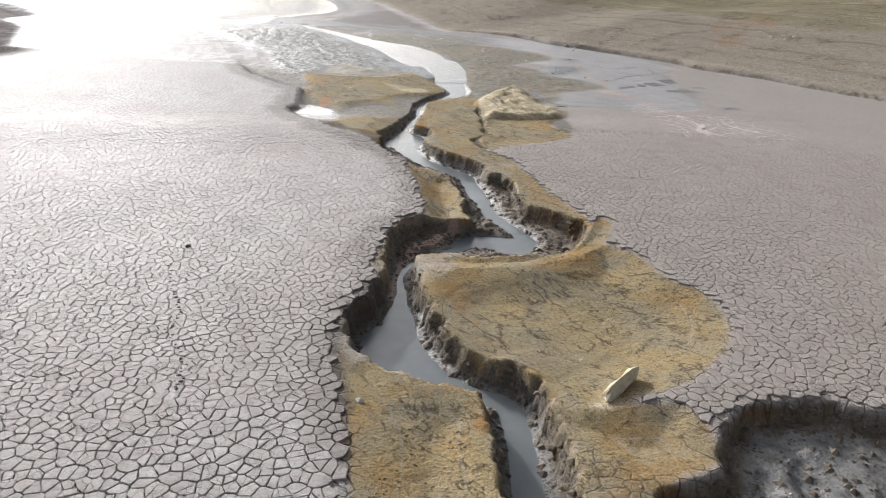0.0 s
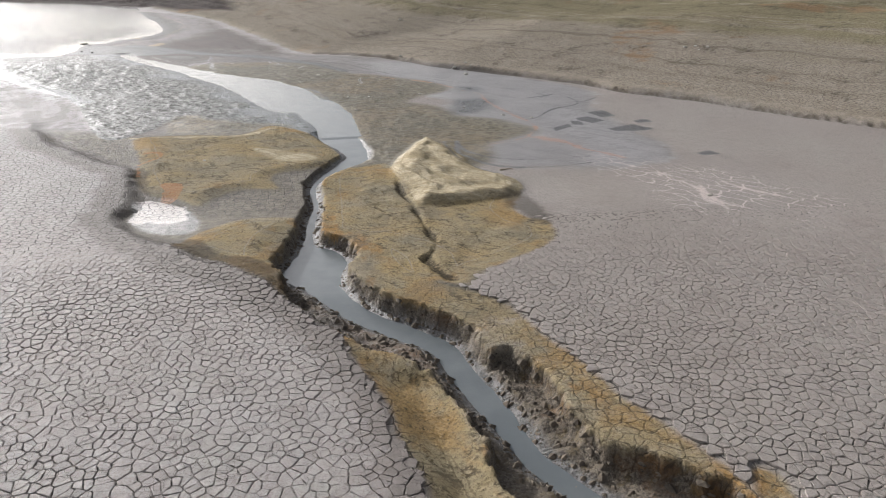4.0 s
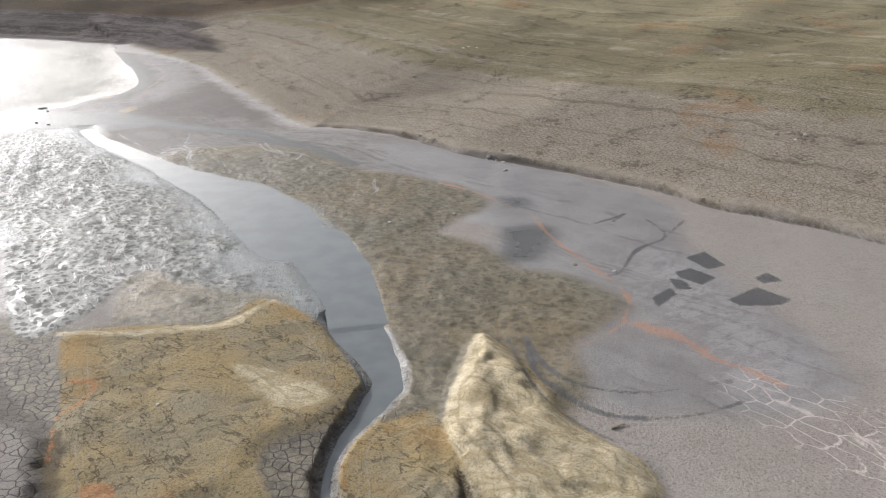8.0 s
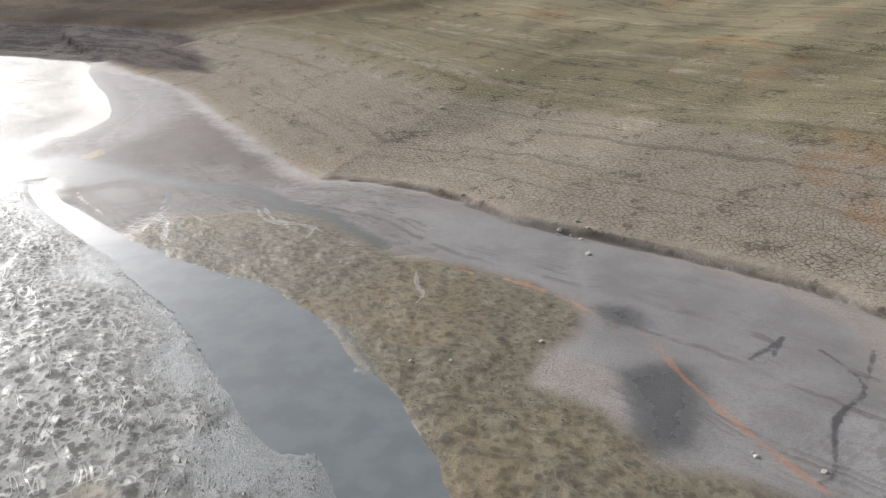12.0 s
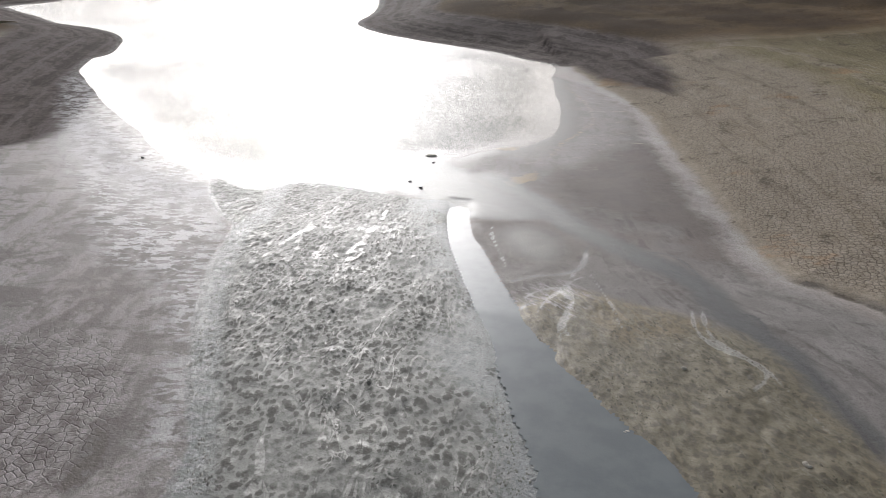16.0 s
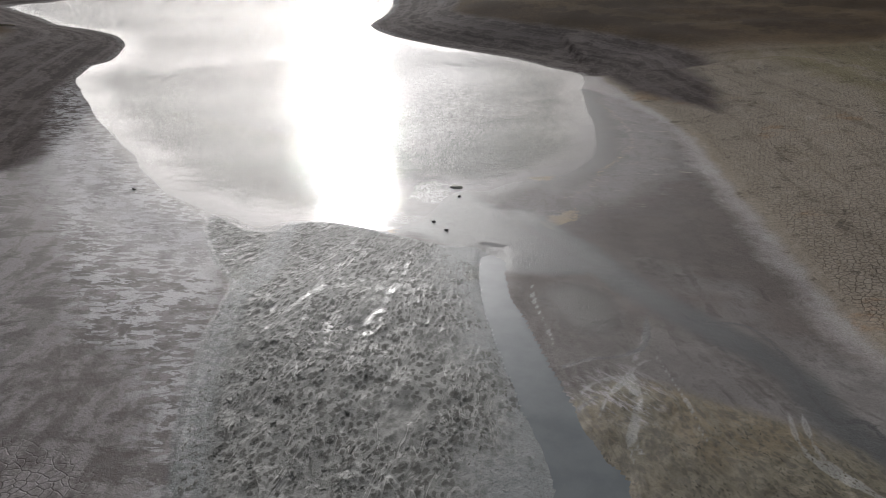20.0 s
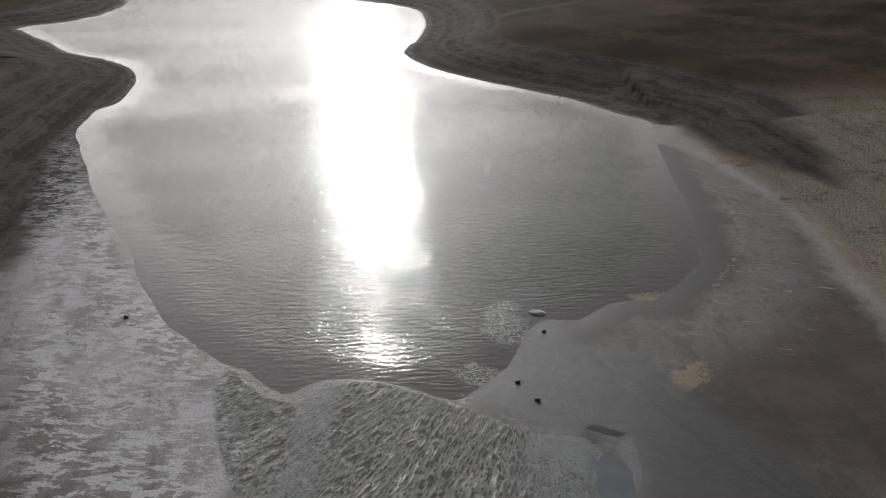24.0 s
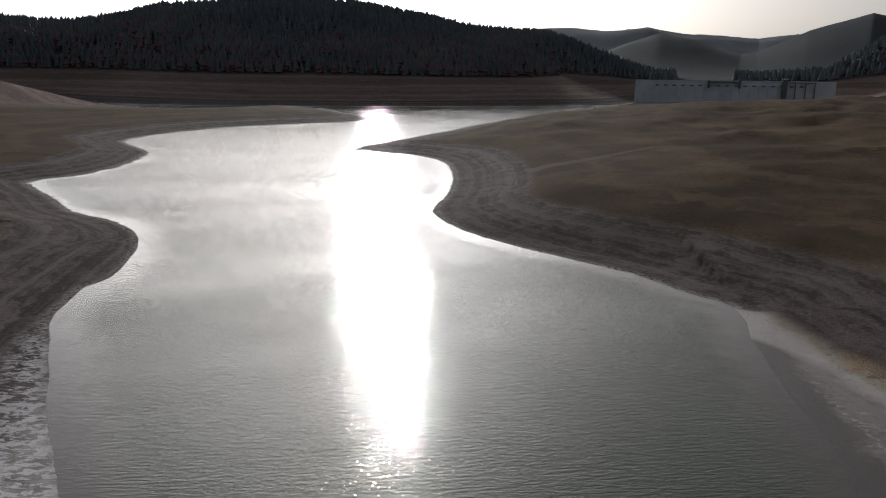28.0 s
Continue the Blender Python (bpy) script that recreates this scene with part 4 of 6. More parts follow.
RILL_F = [
    (-9.9, 94.7), (-9.2, 92.5), (-9.1, 90.1), (-8.6, 89.1),
]
RILL_G = [
    (-26.4, 100.7), (-26, 95.8), (-25.8, 92), (-25, 88.4), (-23.3, 85.2),
]
RIGHT_CHANNEL = [
    (3, 85.8), (1.6, 88.4), (0.1, 91.8), (-2, 94.2), (-4.3, 98.1), (-8, 100.8), (-12.1, 104.4), (-16.2, 108.4),
    (-19.7, 111.3),
]
PINK_LEDGE = [(-1.5, 20.2), (-1.4, 22), (-0.9, 24.3), (-0.4, 24.8), (0.1, 25.5), (0.6, 25.8)]
STAIN = [
    (-3.1, 17.4), (-3, 19.6), (-2.1, 20.3), (-1.5, 19.5), (-2.4, 17.4), (-2.3, 15), (-1.8, 13.1), (-2.3, 13.7),
]
FOAM_A = [
    (-28.1, 111.6), (-28.9, 114.4), (-28, 116), (-26.5, 114.5), (-25.3, 112.3), (-26.2, 110.9),
]
FOAM_B = [
    (-28, 107.4), (-27.6, 108.7), (-25.8, 108.7), (-25.1, 107.7), (-26.4, 106.5),
]
YELLOW_A = [
    (-18.3, 110.4), (-17.8, 113), (-16.5, 113.9), (-16.3, 111.8), (-17.4, 109.5),
]
YELLOW_B = [
    (-21.7, 119.5), (-20.5, 120.8), (-19.6, 120.4), (-20.6, 119),
]
YELLOW_C = [
    (-27.1, 105.4), (-26.4, 106), (-26.1, 105.3), (-26.8, 105),
]
BEACH_LINE = [
    (-17.9, 116.1), (-16.7, 119.1), (-16.8, 123.9), (-16.1, 128), (-16.2, 134.8), (-18.9, 142), (-22.6, 149.1),
]
SHEEN_DARK = [
    (-21.1, 74.9), (-22.3, 76.4), (-22.3, 75.4), (-21.1, 73.2), (-20.5, 73.2),
]

LAKE = (LAKE_RIGHT + [(-60, 640), (20, 770), (25, 900), (-172, 900), (-165, 830), (-165, 730)] + FAR_SHORE[2:] + LAKE_LEFT)
CRACK_PATCH = [(-10.6, 55), (-10.7, 58), (-11.8, 60), (-14, 61.5), (-17.5, 63.5), (-16.5, 61), (-14.5, 58.8), (-12.5, 56.3)]
CRACK_LEFT = [(-31, 80), (-26, 81), (-23, 78), (-21.5, 73), (-26, 70), (-33, 74)]
EDGE_RIGHT = [(-21.7, 111.5), (-18.1, 108.7), (-13.9, 105.5), (-9.9, 103.9), (-8.3, 100.8), (-5.5, 101.3), (-3.8, 98.9), (-2.3, 94.4), (-1, 94.7), (0.1, 91.9), (1.1, 90.4), (2, 88.1), (2.9, 85.4)]
EDGE_BRANCH = [(-12.6, 93.7), (-11.7, 94.8), (-10.5, 95.7), (-9.7, 97.2), (-10, 100.4), (-9.4, 101.3)]
EDGE_CHANNEL = [(-19.1, 100.9), (-16.8, 99.1), (-14.4, 94.4), (-12.1, 90.6), (-10.6, 88.6), (-8.5, 86.5), (-7.4, 84.8), (-5.7, 83.3), (-4.7, 82.3), (-3.2, 80.3)]
EDGE_BAR = [(-19.6, 97.1), (-18.8, 98.6), (-18.7, 100.7)]
EDGE_LEFT = [(-38.6, 102.3), (-34.5, 98), (-30.6, 94.8), (-29.8, 93.6), (-27.6, 88.9), (-24.9, 84.5), (-22.7, 81.1), (-20.6, 78.6), (-18.9, 76.1), (-17.7, 74)]
EDGE_OUT = [(-14, 106.8), (-12.8, 105.6), (-11.2, 105), (-9.7, 104), (-8.3, 101.1), (-6, 97.8), (-4.5, 96.6), (-3.5, 95.2)]
RILL_H = [(-24.6, 105), (-22.7, 98.9), (-22.1, 94.8), (-22.5, 92.2), (-23.6, 92.6)]
RILL_I = [(-22.1, 94.8), (-21.4, 91.9), (-21.6, 90.1), (-20.4, 87.8)]
RILL_J = [(-23, 99.4), (-24.3, 98.1), (-24.7, 96.1), (-24.2, 93.3), (-21.8, 90)]
RILL_K = [(-25.4, 98.8), (-25.8, 96.7), (-25.5, 94.6)]
RILL_L = [(-3.8, 94.3), (-3.4, 92), (-2.4, 90.8), (-0.8, 89.9), (0.4, 87.9), (1.8, 85.5)]
RILL_M = [(-9.3, 91.2), (-9.5, 93.1), (-10, 94), (-9.5, 95.7), (-8.9, 96)]
RILL_N = [(-10.5, 90.6), (-10.4, 92.4), (-10, 94), (-11.1, 93.1), (-11.5, 91.8)]
RILL_O = [(-16.2, 101.4), (-15.7, 99.8), (-15.1, 98.6), (-13.9, 96.3), (-13.4, 95.2)]
NEAR_FILL = [(-2.3, 14.6), (-1.6, 15.2), (-0.4, 14.2), (0.8, 13.9), (1.5, 12.8), (1.3, 9), (-1.2, 9), (-1.7, 12)]
FAN_FILL = [(0.3, 42.4), (1.2, 41.5), (2, 39.9), (2.1, 37.6), (1.5, 37), (0.3, 37.2), (-0.3, 38.7), (-0.3, 40.7)]
GAP_FILL = [(0.3, 21.9), (2.6, 22.8), (4.2, 23.5), (5.4, 24.7), (6.1, 26.3), (6.6, 25.7), (5.9, 23.6), (5, 22.3), (2.8, 21.1), (0.9, 20.9)]
MOUTH = [(-26, 106.2), (-25.4, 108.9), (-25.7, 112.4), (-25.3, 114.4), (-24, 114.3), (-21.7, 112.3), (-19.6, 110.2), (-17.2, 108.3), (-14.7, 106.9), (-12.5, 104.9), (-18.5, 102), (-20.5, 104), (-23.5, 104.6)]
LEFT_RISE = [(-48, -200), (-45, 40), (-42, 70), (-50, 88), (-66, 106), (-72, 114), (-80, 124), (-90, 138), (-100, 153), (-108, 160), (-122, 165), (-160, 182)]


def smooth(points, closed=False, n=5):
    """Catmull-Rom through the points."""
    p = np.array(points, np.float32)
    k = len(p)
    out = []
    for i in range(k if closed else k - 1):
        a, b, c, d = (p[(i + j) % k] if closed else p[min(max(i + j, 0), k - 1)] for j in (-1, 0, 1, 2))
        for s in np.linspace(0, 1, n, endpoint=False):
            out.append(0.5 * (2 * b + (c - a) * s + (2 * a - 5 * b + 4 * c - d) * s * s + (3 * b - a - 3 * c + d) * s ** 3))
    if not closed:
        out.append(p[-1])
    return np.array(out, np.float32)


FAR_OFF = -30.0


def line_distance(x, y, pts, reach=None):
    """Distance to a polyline, the side (positive to its left) and how far along it the nearest point lies (0 to 1)."""
    best = np.full(x.shape, 1e9, np.float32)
    side = np.ones(x.shape, np.float32)
    along = np.zeros(x.shape, np.float32)
    for i in range(len(pts) - 1):
        (ax, ay), (bx, by) = pts[i], pts[i + 1]
        dx, dy = bx - ax, by - ay
        u = np.clip(((x - ax) * dx + (y - ay) * dy) / (dx * dx + dy * dy + 1e-9), 0, 1)
        d = np.hypot(x - ax - u * dx, y - ay - u * dy)
        m = d < best
        best = np.where(m, d, best)
        side = np.where(m, np.sign(dx * (y - ay) - dy * (x - ax)), side)
        along = np.where(m, (i + u) / (len(pts) - 1), along)
    return best, side, along


def inside_distance(x, y, pts):
    """Signed distance to a closed outline, positive inside."""
    best = np.full(x.shape, 1e9, np.float32)
    inside = np.zeros(x.shape, bool)
    k = len(pts)
    for i in range(k):
        (ax, ay), (bx, by) = pts[i], pts[(i + 1) % k]
        dx, dy = bx - ax, by - ay
        u = np.clip(((x - ax) * dx + (y - ay) * dy) / (dx * dx + dy * dy + 1e-9), 0, 1)
        best = np.minimum(best, (x - ax - u * dx) ** 2 + (y - ay - u * dy) ** 2)
        cross = (ay > y) != (by > y)
        inside ^= cross & (x < (bx - ax) * (y - ay) / (by - ay if by != ay else 1e-9) + ax)
    return np.where(inside, 1, -1) * np.sqrt(best)


def near(x, y, pts, work, margin=6.0, default=FAR_OFF):
    """Runs work only on the places within margin of the outline's box."""
    p = np.array(pts)
    m = (x > p[:, 0].min() - margin) & (x < p[:, 0].max() + margin) & (y > p[:, 1].min() - margin) & (y < p[:, 1].max() + margin)
    out = np.full(x.shape, default, np.float32)
    if m.any():
        out[m] = work(x[m], y[m], pts)
    return out


def patch(x, y, *outlines):
    out = np.full(x.shape, FAR_OFF, np.float32)
    for o in outlines:
        out = np.maximum(out, near(x, y, smooth(o, True, 4), inside_distance))
    return out


def angular(x, y, *outlines):
    out = np.full(x.shape, FAR_OFF, np.float32)
    for o in outlines:
        out = np.maximum(out, near(x, y, np.array(o, np.float32), inside_distance))
    return out


def strip(x, y, pts, width):
    """Positive inside a strip along a line; width: half-width at even steps along it."""
    def work(a, b, p):
        d, _, u = line_distance(a, b, p)
        return np.interp(u, np.linspace(0, 1, len(width)), width) - d
    return near(x, y, smooth(pts, False, 4), work)


def lattice(ix, iy, seed):
    h = ix.astype(np.int32).view(np.uint32) * np.uint32(374761393) + iy.astype(np.int32).view(np.uint32) * np.uint32(668265263) + np.uint32(seed * 974634541 & 0xFFFFFFFF)
    h = (h ^ (h >> np.uint32(13))) * np.uint32(1274126177)
    return ((h ^ (h >> np.uint32(16))) & np.uint32(0xFFFF)).astype(np.float32) / np.float32(65535.0)


def rough_field(x, y, size, octaves=4, seed=1, gain=0.5):
    """Fractal value noise about zero, in -0.5 to 0.5. Fine noise is left out far from the valley floor."""
    if size < 4.0:
        m = (x > -75) & (x < 60) & (y > 0) & (y < 150)
        if not m.all():
            out = np.zeros(x.shape, np.float32)
            if m.any():
                out[m] = rough_field(x[m], y[m], size, octaves, seed, gain)
            return out
    x, y = x.astype(np.float32), y.astype(np.float32)
    total, amp, norm = np.zeros(x.shape, np.float32), 1.0, 0.0
    for o in range(octaves):
        px, py = x / np.float32(size), y / np.float32(size)
        ix, iy = np.floor(px), np.floor(py)
        fx, fy = px - ix, py - iy
        fx, fy = fx * fx * (3 - 2 * fx), fy * fy * (3 - 2 * fy)
        a, b = lattice(ix, iy, seed + o), lattice(ix + 1, iy, seed + o)
        c, d = lattice(ix, iy + 1, seed + o), lattice(ix + 1, iy + 1, seed + o)
        total += np.float32(amp) * ((a * (1 - fx) + b * fx) * (1 - fy) + (c * (1 - fx) + d * fx) * fy - np.float32(0.5))
        norm += amp
        amp *= gain
        size *= 0.5
    return total / np.float32(norm)


def ease(v, a, b):
    t = np.clip((v - a) / (b - a), 0, 1)
    return t * t * (3 - 2 * t)


def floor_level(y):
    """The valley floor falls gently to the lake."""
    return np.interp(y, [-400, -50, 0, 13, 27, 38, 48, 60, 75, 90, 97, 105, 112, 125], [12, 4.5, 3.2, 3.0, 2.5, 2.1, 1.5, 1.15, 0.95, 0.8, 0.52, 0.1, -0.05, -0.4])


def water_level(y):
    """The stream lies in its gully, and comes out level with the flats."""
    return floor_level(y) - np.interp(y, [0, 13, 27, 40, 52, 60], [0.95, 0.9, 0.8, 0.55, 0.3, 0.07])


STREAM_WIDTH = [0.3, 0.3, 0.32, 0.3, 0.4, 0.7, 0.7, 0.35, 0.14, 0.11, 0.13, 0.2, 0.35, 0.45, 0.4, 0.3, 0.28, 0.3, 0.34, 0.38,
                0.4, 0.42, 0.42, 0.6, 0.7, 0.24, 0.14, 0.13, 0.13, 0.14, 0.2, 0.45, 0.65, 0.9, 1.2]
# ridges round the lake: azimuth left of +y seen from the camera's last place, and the ridge's height over its distance
RIDGE_AZ = [-60, -12, -6.1, -3.9, -1.8, 2, 9.4, 11.5, 13.6, 17.5, 20.2, 23.8, 26.9, 31.4, 37.9, 42.1, 46.2, 48.5, 51.5, 53.5, 57, 80, 120]
RIDGE_UP = [.08, .075, .055, .022, -.006, -.01, -.01, .003, .02, .047, .05, .056, .071, .086, .092, .084, .075, .061, .047, .044, .049, .07, .06]
HILL_AZ = [-60, -12, -6.2, -4.2, -0.5, 2.6, 3.7, 7.4, 9.4, 12.4, 16]
HILL_UP = [.07, .065, .058, .066, .046, .022, .02, .04, .046, .028, .0]
FAR_AZ = [-60, -10, -3.7, 0.2, 2.6, 7.4, 10.3, 13.8, 17.2, 25, 60]
FAR_UP = [.05, .04, .034, .048, .043, .052, .06, .055, .057, .05, .04]
HILL_EYE = (-24.6, 91.6, 21.4)


def plain_side(x, y, pts):
    d, s, _ = line_distance(x, y, pts)
    return d * s


def ground(x, y):
    """Height and the patch distances of the lake bed at x, y."""
    a = {}
    x, y = x.astype(np.float32), y.astype(np.float32)
    lake = inside_distance(x, y, smooth(LAKE, True, 2))
    lake = lake + np.where(np.abs(lake) < 12, 0.9 * rough_field(x, y, 7.0, 4, 13, 0.55), 0) * ease(np.abs(lake), 12, 6)
    dist, side, _ = line_distance(x, y, smooth([(60, 10), (42, 45)] + RIGHT_SCARP, False, 2))
    right = -dist * side
    dist, side, _ = line_distance(x, y, np.array(LEFT_RISE, float))
    left = dist * side
    shore = -lake
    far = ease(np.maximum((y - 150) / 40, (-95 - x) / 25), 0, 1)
    outer = np.maximum(right, left)
    outer = outer * (1 - far) + shore * far
    up = np.clip(np.minimum(outer, np.where(y > 100, shore * 1.2, 1e9)), 0, None)
    wob = rough_field(x, y, 18.0, 4, 5)
    rise = np.interp(up, [0, 20, 60, 160, 400, 4000], [0, 3.3, 7.0, 14.0, 20, 30]) + 0.3 * ease(up, 0, 0.35) * ease(y, 104, 92)
    low_side = np.interp(up, [0, 4, 12, 40, 160, 400, 4000], [0, 0.4, 1.5, 2.6, 6.0, 12, 25])
    leftness = ease(-x - 0.45 * np.clip(y - 90, 0, None), 5, 30)
    land = rise * (1 - leftness) + low_side * leftness
    land = land * (1 + 0.5 * wob * ease(up, 2, 20))
    base = floor_level(y) + np.clip(-20 - x, 0, 60) * 0.006
    base = np.maximum(base, np.clip(shore, 0, 20) * 0.03 * ease(y, 100, 122))
    z = base + land
    # terraces left by the falling water
    z = z + 0.03 * np.sin(z * 9 + 4 * wob) * ease(up, 1, 5) * ease(shore, 200, 60)
    z = z + 0.16 * rough_field(x, y, 6.0, 4, 11) * ease(shore, 0, 6)
    plain = near(x, y, smooth(PLAIN_EDGE, False, 3), plain_side, 60.0, 20.0)
    plain = np.where(x > 6, FAR_OFF, plain)
    brink = plain + 0.8 * rough_field(x, y, 1.6, 4, 15, 0.6)
    z = z + 0.32 * ease(brink, -0.35, 0.45) * ease(y, 34, 42) * ease(y, 72, 60)
    z = np.where(lake > 0, np.minimum(z, -0.03 * lake), z)
    # far hills
    dx, dy = x - HILL_EYE[0], y - HILL_EYE[1]
    r, az = np.hypot(dx, dy), np.degrees(np.arctan2(-dx, dy))
    ahead = ease(dy, -200, 300)
    wild = rough_field(x, y, 240.0, 4, 21)
    h1 = np.interp(az, RIDGE_AZ, RIDGE_UP) * 780 + 14 + 16 * wild
    h2 = np.interp(az, HILL_AZ, HILL_UP, left=0, right=0) * 1750 + 21 + 20 * wild
    h3 = np.interp(az, FAR_AZ, FAR_UP) * 3200 + 21 + 40 * wild
    hill = np.maximum(np.maximum(h1 * np.exp(-((r - 950) / 230) ** 2), h2 * np.exp(-((r - 1750) / 330) ** 2)), h3 * np.exp(-((r - 3200) / 700) ** 2))
    ring = np.interp(shore, [0, 12, 60, 75], [0, 4, 19, 20]) * ease(r, 450, 620)
    z = np.where(shore > 0, np.maximum(z, ring + hill * ease(shore, 50, 130) * ahead), z)
    a["ring"] = ease(r, 380, 520)
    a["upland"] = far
    a["far_haze"] = ease(r, 2300, 2700)
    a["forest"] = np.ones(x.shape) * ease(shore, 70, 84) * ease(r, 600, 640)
    # gully
    stream = strip(x, y, STREAM, STREAM_WIDTH)
    pools = patch(x, y, POOL_A, POOL_B, POOL_C)
    ditch = np.maximum(strip(x, y, STREAM, [w + 0.45 * (i < 30) for i, w in enumerate(STREAM_WIDTH)]), pools + 0.35)
    ditch = np.maximum(ditch, patch(x, y, GULLY_BEND, GULLY_MID, GULLY_SIDE, GULLY_FLOOR_A))
    crumb = rough_field(x, y, 1.1, 4, 31, 0.6)
    nick = rough_field(x, y, 0.45, 3, 33, 0.6)
    ditch = ditch + 0.6 * crumb + 0.35 * nick - 0.12 * ease(y, 42, 45)
    corridor = np.minimum(strip(x, y, STREAM, [w + 2.2 for w in STREAM_WIDTH[:27]]), -plain + 0.1)
    ochre = patch(x, y, OCHRE_BEND, OCHRE_NEAR, NEAR_FILL, FAN_FILL, GAP_FILL, OCHRE_RIGHT, OCHRE_SLOPE, OCHRE_FAN, OCHRE_BLOCK, OCHRE_LOBE)
    ochre = np.maximum(ochre, np.where(y < 45, np.minimum(corridor, 0.1), FAR_OFF))
    slump = patch(x, y, OCHRE_SLOPE)
    sand = patch(x, y, SAND_LUMP, SAND_LUMP_TWO)
    smear = np.maximum(strip(x, y, SAND_STREAK, [0.15, 0.35, 0.3, 0.12]), patch(x, y, SAND_SMEAR) - 0.25)
    depth = floor_level(y) - water_level(y)
    z = z - np.where(y < 36, 0.34, 0.1) * depth / 0.8 * ease(ochre, -0.3, 2.2)
    z = z - 0.35 * depth * ease(slump, -0.3, 0.8)
    z = z + ease(ochre, 0, 0.8) * 0.2 * rough_field(x, y, 1.9, 5, 41, 0.6)
    flute = np.sin(6.283 * (0.8 * sand + 0.35 * x + 2.6 * rough_field(x, y, 3.0, 3, 53)))
    z = z + ease(sand, -0.4, 0.8) * (0.42 + 0.35 * rough_field(x, y, 3.4, 4, 51, 0.5) + 0.045 * np.sign(flute) * np.abs(flute) ** 0.6)
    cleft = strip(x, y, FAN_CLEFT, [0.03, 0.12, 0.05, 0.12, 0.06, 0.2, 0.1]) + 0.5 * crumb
    z = z - 0.14 * ease(cleft, -0.12, 0.15)
    block = patch(x, y, OCHRE_BLOCK, OCHRE_LOBE)
    z = z + ease(block, -0.5, 1.0) * 0.2
    floor_z = water_level(y) + 0.1 + 0.35 * np.clip(crumb + 0.12, -0.1, 1) + 0.12 * rough_field(x, y, 0.5, 2, 61)
    floor_z = floor_z + 0.3 * ease(x, 4.5, 6.5) * ease(y, 15, 13.5)
    wall = ease(ditch, -0.06, 0.2)
    z = np.where(y < 57, z * (1 - wall) + np.minimum(z, floor_z) * wall, z)
    wet_bed = np.maximum(stream, pools) + 0.25 * crumb
    z = np.where(y < 62, np.minimum(z, np.where(wet_bed > -0.3, water_level(y) - np.clip(wet_bed, -0.3, 0.3) * 0.4, z)), z)
    # delta
    delta = np.maximum(patch(x, y, DELTA), -9.0)
    channel = strip(x, y, CHANNEL, [1.0, 1.2, 1.6, 1.8, 2.2, 2.4, 2.2, 1.8, 1.3, 0.9, 0.7, 0.6, 0.6, 0.7, 1.0])
    side_bed = strip(x, y, SIDE_CHANNEL, [1.1, 1.1, 1.0, 0.9, 0.7])
    cx, cy = 34 * np.arctan2(x + 28, 124 - y), np.hypot(x + 28, y - 124)
    bend = 2.2 * rough_field(x, y, 7.0, 3, 77)
    comb = 0.35 - 1.6 * np.abs(rough_field((cx + 0.6 * bend) * 1.7, (cy + bend) * 0.42, 1.5, 5, 71, 0.62))
    isles = rough_field((cx + bend) * 1.3, cy * 0.5, 2.4, 4, 73, 0.6)
    slick = np.maximum(ease(channel + 4.5 * rough_field(x, y, 5.0, 3, 79) - 2.0 * ease(isles, 0.08, 0.2) + 1.2 * ease(y, 74, 64), -3.6, -0.6), 0.7 * ease(side_bed, -0.3, 0.4))
    a["slick"] = slick
    rough_zone = (0.35 + 0.65 * ease(rough_field(x, y, 9.0, 3, 75), -0.12, 0.12)) * (1 - 0.85 * slick)
    silt = ease(delta, -0.2, 0.5)
    z = z + silt * (0.01 + 0.36 * np.clip(comb, -0.05, 0.4) * rough_zone) * ease(channel, 0.3, -0.8)
    z = z - 0.07 * ease(channel + 0.4 * crumb, -0.9, 0.35) * ease(y, 55, 60)
    olive = patch(x, y, BROWN_MUD, OLIVE_TONGUE)
    z = z + ease(olive, -0.4, 0.9) * (0.03 + 0.2 * rough_field((cx + bend) * 1.6, cy * 0.8, 1.4, 5, 81, 0.65))
    z = np.where((y > 85) & (shore > 0), np.minimum(z, z * ease(shore, 5, 12) + (0.05 * shore) * (1 - ease(shore, 5, 12)) + 9 * ease(np.maximum(right, left), -4, 2) + 9 * far), z)
    z = np.where((y > 85) & (shore > 0), np.maximum(z, 0.03 * np.clip(shore, 0, 1) + 0.012 * np.clip(shore - 1, 0, 8)), z)
    in_channel = channel + 0.12 * crumb
    z = np.where((y > 58) & (y < 106), z * (1 - ease(in_channel, -0.2, 0.1)) + np.minimum(z, np.maximum(floor_level(y) - 0.07, 0.008)) * ease(in_channel, -0.2, 0.1), z)
    # scarp along the foot of the higher bank
    z = z - 0.1 * np.exp(-((right + 0.2 + 0.6 * crumb) / 0.3) ** 2) * (1 - far) * ease(y, 110, 90)
    black = angular(x, y, BLACK_A, BLACK_B, BLACK_C, BLACK_D, BLACK_E, BLACK_F, BLACK_J) - 0.05
    for line, w in ((STRATA_A, 0.1), (STRATA_B, 0.13), (STRATA_C, 0.07), (BLACK_H, 0.09), (BLACK_I[1:2] + BLACK_I[3:7], 0.14), (BLACK_I[2:4], 0.1),
                    (EDGE_RIGHT, 0.11), (EDGE_BRANCH, 0.1), (EDGE_CHANNEL, 0.12), (EDGE_BAR, 0.1), (EDGE_LEFT, 0.13), (EDGE_OUT, 0.1)):
        black = np.maximum(black, strip(x, y, line, [w, w, 0.5 * w]))
    lip = np.where((y > 58) & (channel > -1.6), 0.09 - np.abs(olive) + 0.3 * crumb, FAR_OFF)
